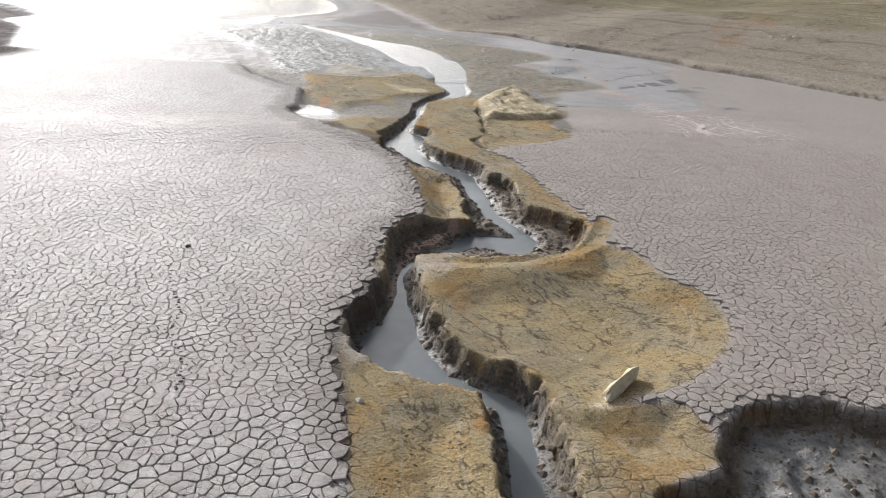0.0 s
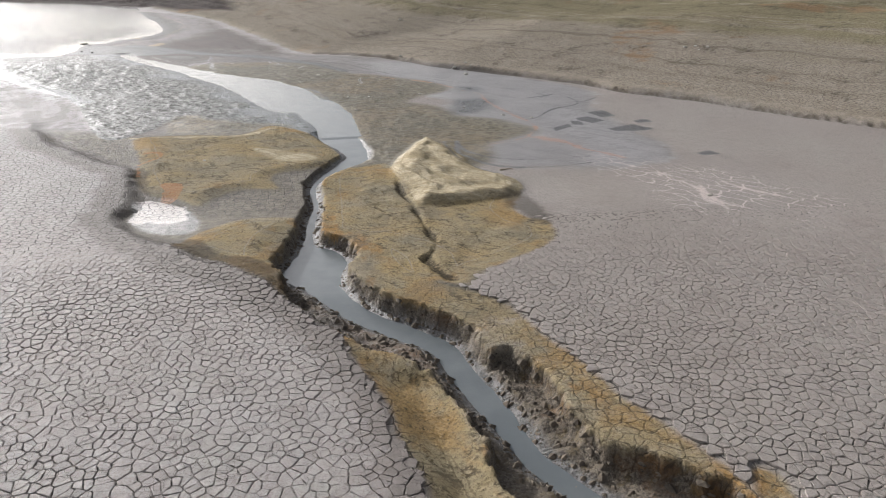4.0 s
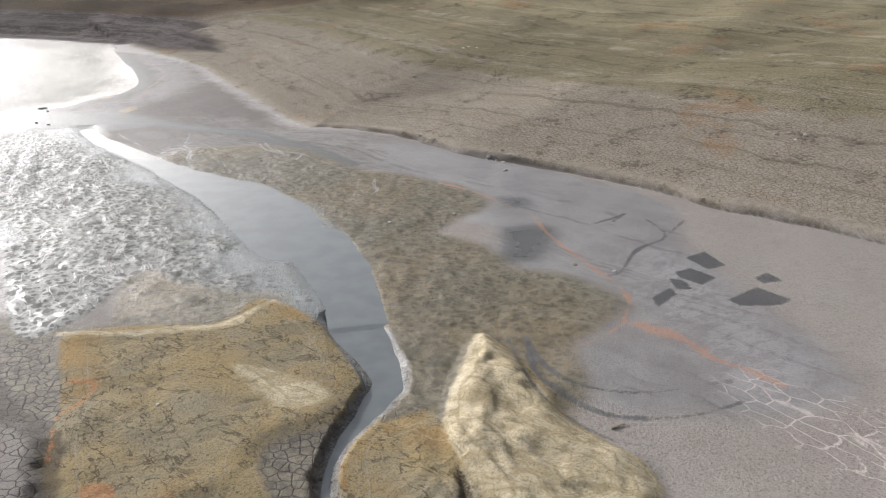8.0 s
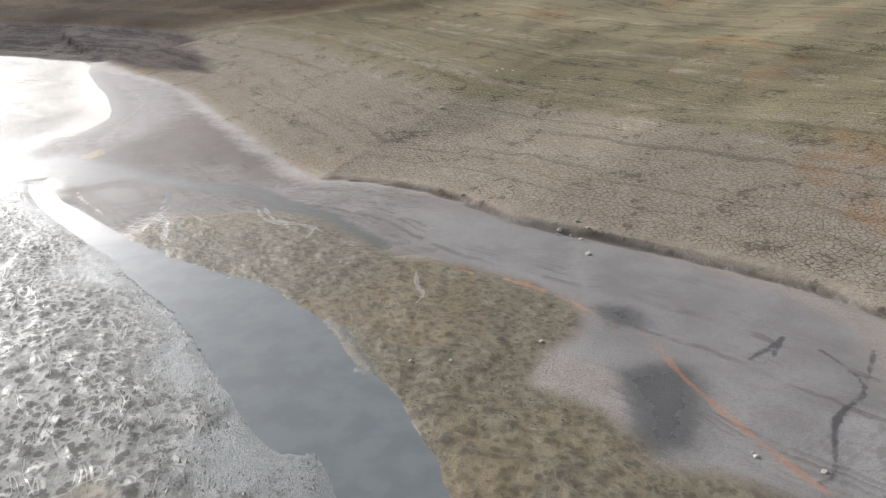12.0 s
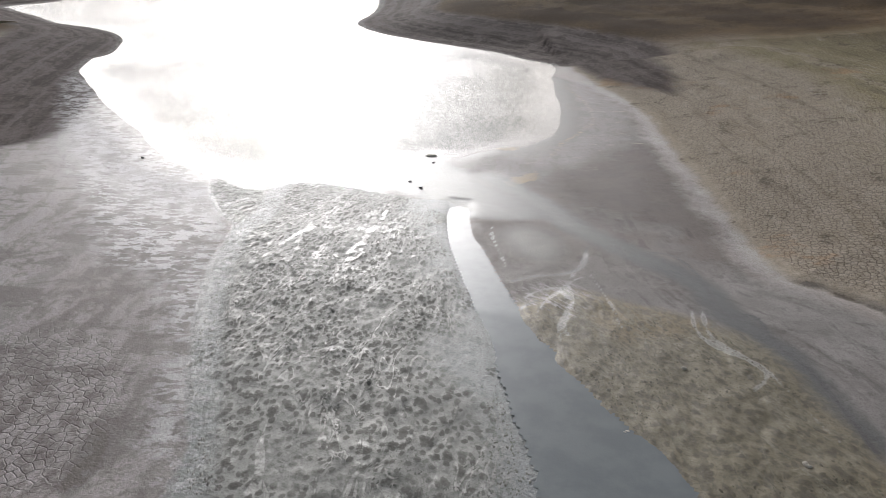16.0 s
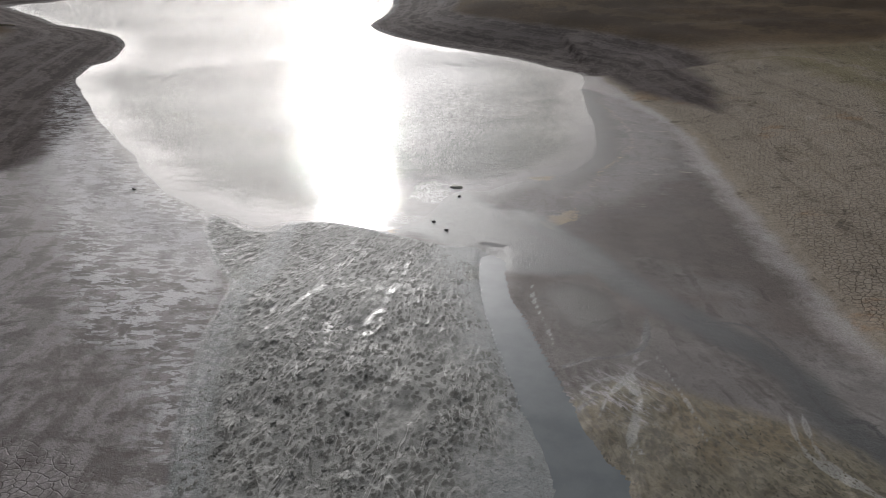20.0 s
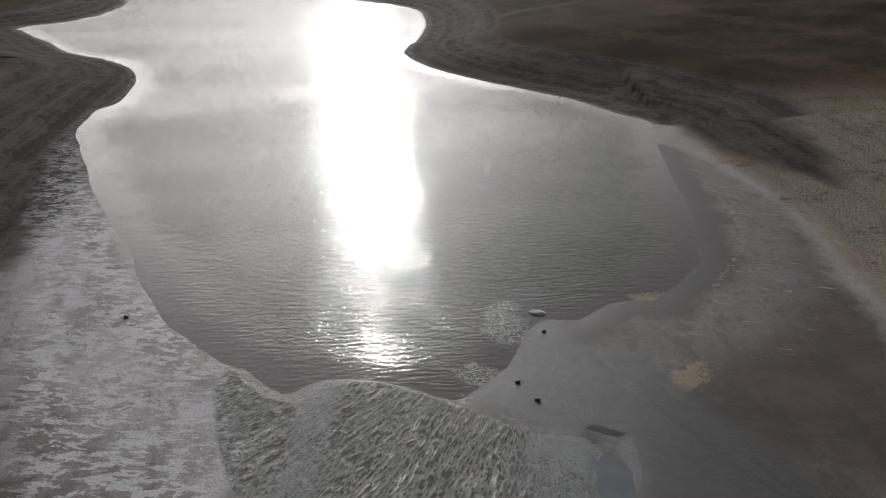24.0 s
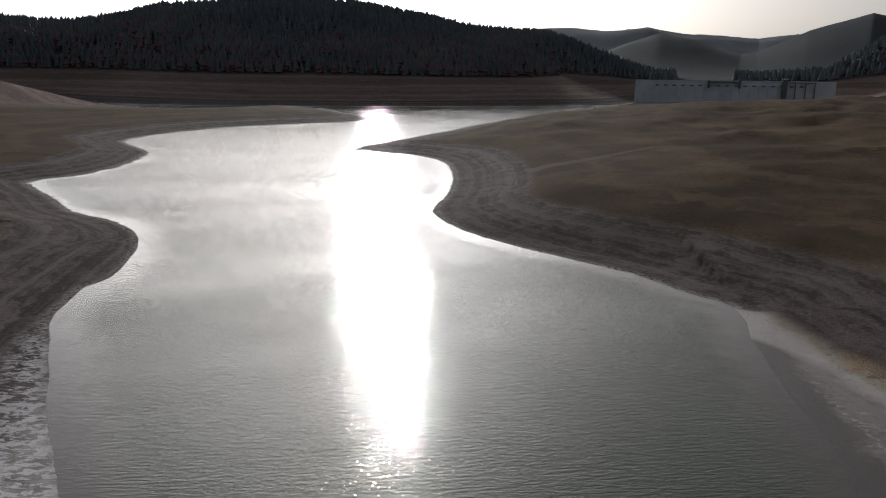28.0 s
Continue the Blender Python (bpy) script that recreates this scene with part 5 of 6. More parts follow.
    lip = np.maximum(lip, np.where((y > 98) & (delta > -1), 0.06 - np.abs(delta), FAR_OFF))
    rings = 0.05 - np.abs(patch(x, y, POND_RING))
    a["black"] = np.maximum(np.maximum(black, lip), rings)
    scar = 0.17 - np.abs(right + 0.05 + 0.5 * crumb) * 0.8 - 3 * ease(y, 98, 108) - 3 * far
    a["cleft"] = cleft
    a["frost"] = patch(x, y, WHITE_SHEET)
    # shade of the brink slope, put into the colour mask
    brink_shade = np.where((y > 34) & (y < 72) & (x < 3), 0.55 - np.abs(brink + 0.1) * 0.9, FAR_OFF)
    a["scar"] = np.maximum(np.maximum(scar, brink_shade), np.maximum(np.maximum(patch(x, y, STAIN) * 0.6, patch(x, y, MUD_RING) * 0.5), np.maximum(patch(x, y, SHEEN_DARK), patch(x, y, LUMP_SHADE) * 0.5)))
    a["bank"] = np.maximum(np.where(far > 0.5, shore - 8, right), np.where(left > 0, left - 6, FAR_OFF))
    a["damp"] = np.where(far > 0.3, 9.0 - np.abs(shore - 7), np.where(left > -14, np.minimum(left + 3 + 7 * ease(y, 96, 112), 9.0), FAR_OFF))
    a["damp"] = np.maximum(a["damp"], np.where(y > 100, 5 - np.abs(right - 5) - 14 * ease(y, 160, 120), FAR_OFF))
    a["contour"] = np.where(far > 0.3, shore, np.where(x + 20 + 0.5 * (y - 90) < 0, left * 1.3, right)) + 5.0 * wob * ease(up, 0, 30)
    a["wet"] = np.maximum(patch(x, y, WET_FLAT), np.where((right < 0) & ((x < -10) | (y > 84)), np.minimum(np.minimum(y - 66 + 0.3 * (x + 20), 12), np.minimum(-left - 7 * ease(y, 94, 110), -0.8 * right - 1.0)), FAR_OFF))
    a["wet"] = np.maximum(a["wet"], np.where((y > 96) & (right < 0) & (-x - 24 - 0.55 * (y - 84) < 0), np.minimum(-right - 1.5, 4.0), FAR_OFF)) - 40 * far
    a["shore"] = shore
    a["soak"] = np.maximum(strip(x, y, RIGHT_CHANNEL, [0.4, 0.6, 0.8, 1.0, 1.1, 1.2]), np.maximum(patch(x, y, DARK_WET, BLACK_G), np.maximum(patch(x, y, MUD_RING), patch(x, y, MOUTH))) - 0.2)
    a["basin"] = np.minimum(np.minimum(-plain, 3.5 - x), np.minimum(y - 34, 72 - y))
    a["scum"] = np.maximum(patch(x, y, YELLOW_A, YELLOW_B, YELLOW_C), strip(x, y, BEACH_LINE, [0.15]))
    a["track"] = strip(x, y, RIGHT_TRACK, [3.0, 2.0, 1.2, 0.6])
    rill = np.full(x.shape, FAR_OFF)
    for line in (RILL_A, RILL_B, RILL_C, RILL_D, RILL_E, RILL_F, RILL_G, RILL_H, RILL_I, RILL_J, RILL_K, RILL_L, RILL_M, RILL_N, RILL_O):
        rill = np.maximum(rill, strip(x, y, line, [0.03, 0.1, 0.07, 0.03]))
    a["rill"] = rill
    a["pink"] = strip(x, y, PINK_LEDGE, [0.1, 0.2, 0.25, 0.12])
    a["delta"], a["olive"], a["ochre"], a["sand"] = delta, olive, ochre, np.maximum(np.maximum(sand, smear), patch(x, y, GRAVEL_ROLL))
    a["gully"] = np.where(y < 57, np.minimum(ditch, 0.55 - ochre * 0.6), FAR_OFF)
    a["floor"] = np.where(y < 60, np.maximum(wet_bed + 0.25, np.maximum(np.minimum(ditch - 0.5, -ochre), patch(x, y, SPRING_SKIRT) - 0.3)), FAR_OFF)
    a["salt"] = np.maximum(patch(x, y, SALT_LEFT), np.minimum(patch(x, y, WET_FLAT), np.minimum(x - 13, 66 - y)) - 1.0)
    a["margin"] = np.where((y < 66) & (x < 4), 1.3 - np.abs(plain - 0.2) + 0.7 * ease(y, 32, 40), FAR_OFF) + 0.9 * crumb
    a["leftish"] = ease(-x - 24 - 0.55 * (y - 84), -6, 4) * ease(y, 60, 68)
    a["glaze"] = ease(x, 3, 9) * ease(y, 96, 86)
    a["spring"] = patch(x, y, SPRING)
    orange = strip(x, y, ORANGE_STREAM, [0.08, 0.09, 0.1, 0.1, 0.1, 0.1, 0.12, 0.22, 0.16, 0.08])
    orange = np.maximum(orange, strip(x, y, ORANGE_BRANCH, [0.12, 0.08]))
    a["orange"] = np.maximum(np.maximum(orange, strip(x, y, ORANGE_RILL, [0.04])), np.maximum(patch(x, y, ORANGE_SPOT), patch(x, y, ORANGE_FIELD) * 0.5 - 0.12))
    braid = np.full(x.shape, FAR_OFF)
    for line in (BRAID_A, BRAID_B, BRAID_C):
        braid = np.maximum(braid, strip(x, y, line, [0.03, 0.08, 0.06]))
    a["braid"] = braid
    others = np.maximum.reduce([ochre, ditch, delta, olive, patch(x, y, SPRING_SKIRT), a["wet"]])
    left_plain = np.minimum(np.where(x < 3, plain, FAR_OFF), 72 - y)
    right_plain = np.minimum(np.minimum(x - 1.0, 43.0 - y - 0.15 * (x - 10)), -others)
    a["crack"] = np.maximum(np.maximum(np.minimum(left_plain, -others), right_plain), np.minimum(np.where(far > 0.5, -5.0, right - 1.0), 45 - right))
    a["crack"] = np.maximum(a["crack"], np.maximum(patch(x, y, CRACK_PATCH), patch(x, y, CRACK_LEFT) * 0.3 - 0.15))
    a["crack"] = np.maximum(a["crack"], np.minimum(np.minimum(a["basin"] - 0.3, 62 - y), np.minimum(np.minimum(-ochre, -ditch) - 0.1, np.minimum(y - 46.5, -olive))))
    a["wet"] = np.where((a["crack"] > 0) & (a["leftish"] < 0.5), np.minimum(a["wet"], -a["crack"] * 2), a["wet"])
    a["soft_mud"] = np.maximum(ease(delta, -0.2, 0.2) * (1 - 0.8 * slick), 0.75 * ease(olive, -0.6, 0.4))
    a["loam"], a["cracked"] = ease(ochre, -0.2, 0.3), ease(a["crack"], -0.3, 0.3)
    a["water"] = np.where(y < 59, wet_bed, np.where(y < 106, in_channel - 2.0 * ease(y, 103, 106), FAR_OFF))
    return z, a


def graded(stretches, end, low, high, growth):
    """Grid lines at the spacings of the stretches (start, spacing) up to end, and ever wider out to low and high."""
    mid = []
    for k, (start, fine) in enumerate(stretches):
        stop = stretches[k + 1][0] if k + 1 < len(stretches) else end
        mid += list(np.linspace(start, stop, round((stop - start) / fine), endpoint=False))
    up, step = [end], stretches[-1][1]
    while up[-1] < high:
        step *= growth
        up.append(up[-1] + step)
    down, step = [stretches[0][0]], stretches[0][1]
    while down[-1] > low:
        step *= growth
        down.append(down[-1] - step)
    return np.array(down[:0:-1] + mid + up)


def sheet(name, xs, ys, z, keep=None):
    nx, ny = len(xs), len(ys)
    gx, gy = np.meshgrid(xs, ys)
    co = np.stack([gx.ravel(), gy.ravel(), z.ravel()], 1)
    i = (np.arange(ny - 1)[:, None] * nx + np.arange(nx - 1)[None, :]).ravel()
    if keep is not None:
        i = i[keep[:-1, :-1].ravel() | keep[1:, :-1].ravel() | keep[:-1, 1:].ravel() | keep[1:, 1:].ravel()]
    quads = np.stack([i, i + 1, i + nx + 1, i + nx], 1)
    if keep is not None:
        used, flat = np.unique(quads, return_inverse=True)
        co, quads = co[used], flat.reshape(quads.shape)
    me = bpy.data.meshes.new(name)
    me.vertices.add(len(co))
    me.vertices.foreach_set("co", co.astype(np.float32).ravel())
    me.loops.add(quads.size)
    me.loops.foreach_set("vertex_index", quads.astype(np.int32).ravel())
    me.polygons.add(len(quads))
    me.polygons.foreach_set("loop_start", np.arange(0, quads.size, 4, dtype=np.int32))
    me.polygons.foreach_set("use_smooth", np.ones(len(quads), bool))
    me.update(calc_edges=True)
    return me


# ---- ground ----
xs = graded([(-46, 0.3), (-14, 0.16), (-5, 0.09), (8, 0.16), (22, 0.3)], 30, -4000, 4000, 1.036)
ys = graded([(7, 0.09), (44, 0.15), (66, 0.19)], 112, -500, 4500, 1.02)
gx, gy = np.meshgrid(xs, ys)
gz, marks = ground(gx, gy)
ground_mesh = sheet("ground", xs, ys, gz)
for key in ("bank", "damp", "wet", "delta", "olive", "ochre", "sand", "gully", "floor", "salt", "braid", "spring", "orange", "black", "forest", "crack", "scar", "contour", "track", "rill", "pink", "ring", "upland", "shore", "scum", "soak", "basin", "far_haze", "glaze", "leftish", "margin", "slick", "cleft", "frost", "soft_mud", "loam", "cracked"):
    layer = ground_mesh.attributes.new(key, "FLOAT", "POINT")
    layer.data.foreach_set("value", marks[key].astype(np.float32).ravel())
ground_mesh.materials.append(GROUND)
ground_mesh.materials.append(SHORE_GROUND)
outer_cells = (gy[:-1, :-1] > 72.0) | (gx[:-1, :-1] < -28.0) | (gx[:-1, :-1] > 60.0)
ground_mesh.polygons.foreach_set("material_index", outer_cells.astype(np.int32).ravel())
ground_ob = tagged(new("ground", ground_mesh), "drained lake bed of cracked grey mud, ochre loam and silt", "ground", kind="structure")

# ---- water ----
wx = np.arange(-40.0, 6.0, 0.2)
wy = np.arange(8.0, 113.0, 0.2)
qx, qy = np.meshgrid(wx, wy)
qz, qa = ground(qx, qy)
level = np.where(qy < 60, water_level(qy), floor_level(qy) - 0.03)
level = np.where(qy > 90, np.minimum(level, qz + 0.05), level)
stream_mesh = sheet("stream_water", wx, wy, level, keep=(qa["water"] > -0.2))
stream_mesh.materials.append(STREAM_WATER)
tagged(new("stream_water", stream_mesh), "milky grey stream winding through the gully to the lake", "stream", kind="structure")

lx = np.concatenate([np.linspace(-900, -130, 40), np.linspace(-120, -52, 31), np.linspace(-50, 0, 101), np.linspace(10, 300, 12)])
ly = np.concatenate([np.linspace(95, 135, 81), np.linspace(140, 300, 33), np.linspace(310, 1000, 40)])
lake_mesh = sheet("lake_water", lx, ly, np.zeros((len(ly), len(lx))))
fx, fy = np.meshgrid(lx, ly)
for key, value in (("foam", patch(fx, fy, FOAM_A, FOAM_B)), ("scum", np.maximum(patch(fx, fy, YELLOW_A, YELLOW_B, YELLOW_C), strip(fx, fy, BEACH_LINE, [0.2]))), ("deep", inside_distance(fx, fy, smooth(LAKE, True, 2)))):
    layer = lake_mesh.attributes.new(key, "FLOAT", "POINT")
    layer.data.foreach_set("value", value.astype(np.float32).ravel())
lake_mesh.materials.append(LAKE_WATER)
tagged(new("lake_water", lake_mesh), "calm grey-green silty lake water with fine ripples", "lake", kind="structure")


# ---- helpers for things ----
def part(name, bm, material, parent=None, label=""):
    """Links a bmesh as one mesh object, under a thing or part if one is given."""
    me = bpy.data.meshes.new(name)
    bm.to_mesh(me)
    bm.free()
    me.materials.append(material)
    ob = new(name, me)
    ob.parent = parent
    return tagged(ob, label)


def raw_mesh(name, verts, faces, material):
    me = bpy.data.meshes.new(name)
    me.from_pydata(verts, [], faces)
    me.materials.append(material)
    return me


def box(bm, size, m):
    bmesh.ops.create_cube(bm, size=1.0, matrix=m @ Matrix.Diagonal((*size, 1)))


def height_at(x, y):
    """The height of the ground sheet at x, y."""
    i, j = min(max(np.searchsorted(xs, x) - 1, 0), len(xs) - 2), min(max(np.searchsorted(ys, y) - 1, 0), len(ys) - 2)
    u, v = (x - xs[i]) / (xs[i + 1] - xs[i]), (y - ys[j]) / (ys[j + 1] - ys[j])
    low, high = gz[j, i] * (1 - u) + gz[j, i + 1] * u, gz[j + 1, i] * (1 - u) + gz[j + 1, i + 1] * u
    return float(low * (1 - v) + high * v)


def stone(bm, size, seed, flat=0.6):
    """A broken, angular stone about the origin, its foot a little below it."""
    rng = random.Random(seed)
    ret = bmesh.ops.create_icosphere(bm, subdivisions=2, radius=0.5)
    off = Vector((rng.uniform(0, 50), rng.uniform(0, 50), rng.uniform(0, 50)))
    sx, sy = rng.uniform(0.8, 1.2), rng.uniform(0.6, 1.0)
    for v in ret["verts"]:
        k = 1 + 0.55 * noise.noise(v.co * 2.1 + off) + 0.2 * noise.noise(v.co * 5 + off)
        v.co = Vector((v.co.x * sx, v.co.y * sy, v.co.z * flat)) * k * size
        v.co.z += size * flat * 0.25


# ---- dam ----
dam = tagged(new("dam"), "long pale grey concrete buttress dam closing the valley", "dam")
DAM_A, DAM_B, CREST = Vector((-161, 880, 0)), Vector((-3, 891, 0)), 21.0
run = (DAM_B - DAM_A).normalized()
front = Vector((run.y, -run.x, 0))
length = (DAM_B - DAM_A).length
turn = math.atan2(run.y, run.x)


def at_dam(s, out, z):
    p = DAM_A + run * s + front * out
    return Matrix.Translation((p.x, p.y, z)) @ Matrix.Rotation(turn, 4, "Z")


bm = bmesh.new()
prof = [(-4, CREST), (3.5, CREST), (4.0, CREST - 3), (9.0, -14), (-10, -14)]
rows_ = []
for s in np.linspace(-14, length + 14, 25):
    rows_.append([bm.verts.new(DAM_A + run * s + front * o + Vector((0, 0, z))) for o, z in prof])
for r0, r1 in zip(rows_, rows_[1:]):
    for k in range(len(prof)):
        n_ = (k + 1) % len(prof)
        bm.faces.new((r0[k], r1[k], r1[n_], r0[n_]))
bm.faces.new(rows_[0][::-1])
bm.faces.new(rows_[-1])
bmesh.ops.recalc_face_normals(bm, faces=bm.faces)
part("wall", bm, CONCRETE, dam)
bm = bmesh.new()
box(bm, (length + 28, 0.5, 1.1), at_dam(length / 2, 3.7, CREST + 0.5))
part("parapet", bm, CONCRETE, dam)
# dark boxes stand in for the shaded recesses under the crest
for k in range(17):
    bm = bmesh.new()
    box(bm, (3.4, 0.9, 1.3), at_dam(8 + k * 8.4, 4.35, CREST - 4.2))
    part("dark_recess", bm, STEEL, dam)
for k in range(18):
    bm = bmesh.new()
    box(bm, (0.7, 1.4, 27.0), at_dam(3.8 + k * 8.4, 5.6, CREST - 16.5))
    part("joint_rib", bm, CONCRETE, dam)
for s_ in (58.0, 87.0):
    bm = bmesh.new()
    box(bm, (2.2, 3.0, 7.5), at_dam(s_, 5.2, CREST - 2.6))
    part("gate_pier", bm, STEEL, dam)
for s_ in (66.0, 72.5, 79.0):
    bm = bmesh.new()
    box(bm, (0.8, 1.2, 3.0), at_dam(s_, 5.6, CREST - 2.4))
    part("gate_post", bm, CONCRETE, dam)
bm = bmesh.new()
box(bm, (31.0, 3.0, 1.3), at_dam(72.5, 5.4, CREST - 0.5))
part("service_bridge", bm, STEEL, dam)
bm = bmesh.new()
box(bm, (5.0, 5.0, 27.0), at_dam(127.5, 6.5, CREST - 11.0))
tower = part("intake_tower", bm, STEEL, dam)
bm = bmesh.new()
box(bm, (6.4, 6.4, 1.0), at_dam(127.5, 6.5, CREST + 3.0))
part("roof", bm, CONCRETE, tower)
bm = bmesh.new()
box(bm, (26.0, 2.0, 0.8), at_dam(142.0, 7.0, CREST - 0.4))
part("walkway", bm, STEEL, tower)
for s_ in (137.0, 146.0, 154.0):
    bm = bmesh.new()
    box(bm, (0.9, 1.2, 22.0), at_dam(s_, 7.0, CREST - 11.6))
    part("walkway_pier", bm, STEEL, tower)

# ---- woods on the far hills ----
rng = np.random.default_rng(7)


def woods(name, label, count, az_lo, az_hi, r_lo, r_hi, shore_lo, shore_hi, tall, material, conifer):
    az = np.radians(rng.uniform(az_lo, az_hi, count))
    r = np.sqrt(rng.uniform(r_lo ** 2, r_hi ** 2, count))
    x, y = HILL_EYE[0] - r * np.sin(az), HILL_EYE[1] + r * np.cos(az)
    z, a = ground(x, y)
    shore_d = -inside_distance(x, y, np.array(LAKE, float))
    clump = rough_field(x, y, 60.0, 3, 91)
    ok = (a["forest"] > 0.4) & (shore_d > shore_lo) & (shore_d + 90 * clump < shore_hi) & (z > 14)
    verts, faces = [], []
    for px, py, pz, c in zip(x[ok], y[ok], z[ok], rng.uniform(0.65, 1.25, ok.sum())):
        h = tall * c
        tiers = ((0.05, 0.26, 0.62), (0.34, 0.2, 0.85), (0.62, 0.12, 1.0)) if conifer else ((0.0, 0.3, 0.6), (0.3, 0.34, 1.0))
        for low, wide, top in tiers:
            b, k = len(verts), 5
            t0 = rng.uniform(0, 6.28)
            for q in range(k):
                w_ = wide * h * rng.uniform(0.75, 1.25)
                verts.append((px + w_ * math.cos(t0 + 1.2566 * q), py + w_ * math.sin(t0 + 1.2566 * q), pz + h * (low + rng.uniform(-0.05, 0.05) + (0.0 if conifer else 0.15))))
            verts.append((px + rng.uniform(-0.3, 0.3), py, pz + h * top))
            faces += [(b + q, b + (q + 1) % k, b + k) for q in range(k)]
            if not conifer:
                verts.append((px, py, pz + h * low - 1))
                faces += [(b + (q + 1) % k, b + q, b + k + 1) for q in range(k)]
    tagged(new(name, raw_mesh(name, verts, faces, material)), label, "trees", kind="stuff")


woods("conifer_forest", "dark green conifer forest covering the far hillside", 15000, 8, 68, 610, 1010, 76, 9999, 10.0, CONIFER, True)
woods("bare_woodland", "brown leafless woodland along the foot of the far hill", 5000, 14, 66, 600, 860, 72, 190, 8.0, BARE_WOOD, False)
woods("conifer_forest", "dark green conifer forest on the hill beside the dam", 3500, -16, 4, 700, 1050, 40, 9999, 10.0, CONIFER, True)

# ---- stones, sticks and scraps on the mud ----
def scatter(name, label, category, group, places, size, material, flat=0.6):
    for k, (px, py) in enumerate(places):
        bm = bmesh.new()
        sz = size * random.Random(k * 7 + len(name)).uniform(0.75, 1.3)
        stone(bm, sz, k * 13 + int(px * 10), flat)
        ob = part(name, bm, material)
        ob.location = (px, py, height_at(px, py) - 0.02)
        tagged(ob, label, category, group)


scatter("boulder", "pale limestone boulder at the foot of the scarp", "rock", "boulders along the scarp",
        [(15.0, 85.6), (14.3, 84.7), (14.6, 83.9), (13.5, 84.9), (14.1, 81.7), (9.8, 92.7), (15.3, 84.6), (13.9, 85.4)], 0.32, PALE_ROCK)
scatter("boulder", "pale rock on the brown bank", "rock", "rocks on the bank",
        [(21.2, 119.5), (22.0, 118.6), (20.4, 118.9), (35.6, 78.9), (36.3, 78.0), (34.7, 79.2), (35.2, 77.6), (12.9, 111.4)], 0.34, PALE_ROCK)
scatter("pebble", "small white stone lying on wet mud", "stone", "white stones on the mud",
        [(2.3, 73.1), (3.9, 72.7), (8.1, 73.3), (12.4, 64.4), (14.1, 63.2), (-5.2, 83.3), (0.7, 83.7), (-6.3, 85.6), (-3.7, 88.4),
         (0.6, 83.8), (-5.3, 83.2), (-1.7, 13.4), (-7.2, 55.6), (12.4, 64.6), (16.2, 44.2)], 0.2, PALE_ROCK)
scatter("stone", "dark wet stone lying in the mud", "stone", "dark stones",
        [(-8.4, 22.0), (-24.7, 107.9), (-23.4, 106.9), (-46.7, 104.5), (-25.0, 113.2)], 0.22, DARK_ROCK, 0.8)
scatter("foam_clot", "clot of whitish foam at the water's edge", "foam", "", [(-26.0, 115.1)], 0.9, PALE_ROCK, 0.25)


bm = bmesh.new()
stone(bm, 0.8, 77, 0.55)
for v in bm.verts:
    v.co.x *= 2.0 + 0.25 * math.sin(5 * v.co.x)
    v.co.y *= 0.72
    v.co += Vector((noise.noise(v.co * 6), noise.noise(v.co * 6 + Vector((9, 0, 0))), noise.noise(v.co * 5 + Vector((0, 9, 0))))) * 0.11
roll = part("sand_block", bm, simple_material("pale_caked_sand", (0.44, 0.37, 0.25), (0.62, 0.54, 0.39), 5.0, 0.9, 14.0, 0.04))
roll.location = (4.27, 14.16, height_at(4.27, 14.16) - 0.03)
roll.rotation_euler = (0, 0, 0.90)
tagged(roll, "pale caked sand block lying on the brink of the gully", "sand block")


def stick(px, py, long, aim, thick):
    """A crooked dead branch lying on the mud, with a twig."""
    bm = bmesh.new()
    rr = random.Random(int(px * 31 + py))
    prev = None
    for i in range(9):
        s = i / 8 - 0.5
        p = Vector((s * long, 0.05 * long * math.sin(5 * s + rr.random()), thick * 0.6 + 0.02 * rr.random()))
        w_ = thick * (0.9 - 0.6 * (i / 8))
        ring = [bm.verts.new(p + Vector((0, w_ * math.cos(q * 1.0472), w_ * math.sin(q * 1.0472)))) for q in range(6)]
        if prev:
            for q in range(6):
                bm.faces.new((prev[q], prev[(q + 1) % 6], ring[(q + 1) % 6], ring[q]))
        else:
            bm.faces.new(ring[::-1])
        prev = ring
    bm.faces.new(prev)
    bmesh.ops.recalc_face_normals(bm, faces=bm.faces)
    ob = part("stick", bm, STICK)
    ob.location = (px, py, height_at(px, py))
    ob.rotation_euler = (0, 0, aim)
    return tagged(ob, "dry pale branch lying on the mud", "branch", "driftwood")


STICK = simple_material("dry_driftwood", (0.22, 0.17, 0.12), (0.36, 0.3, 0.22), 6.0, 0.8)
stick(2.8, 27.3, 0.9, -0.5, 0.035)
stick(8.4, 50.9, 0.7, 0.1, 0.04)
stick(4.9, 15.6, 0.8, 1.9, 0.03)
stick(3.6, 19.2, 0.5, 2.2, 0.02)
stick(-118.0, 151.2, 4.0, 0.3, 0.25)

# ---- crumbled clods in the gully: more than anyone could count ----
cx_ = rng.uniform(-6, 12, 60000)
cy_ = rng.uniform(8, 57, 60000)
cz_, ca = ground(cx_, cy_)
pick = (ca["gully"] > 0.0) & (ca["water"] < -0.05) & (rng.random(60000) < np.where(ca["floor"] > 0.3, 0.35, 0.8))
PIECE = [(1, 0, 0), (0.3, 0.95, 0), (-0.8, 0.6, 0), (-0.8, -0.6, 0), (0.3, -0.95, 0), (0, 0, 0.8)]


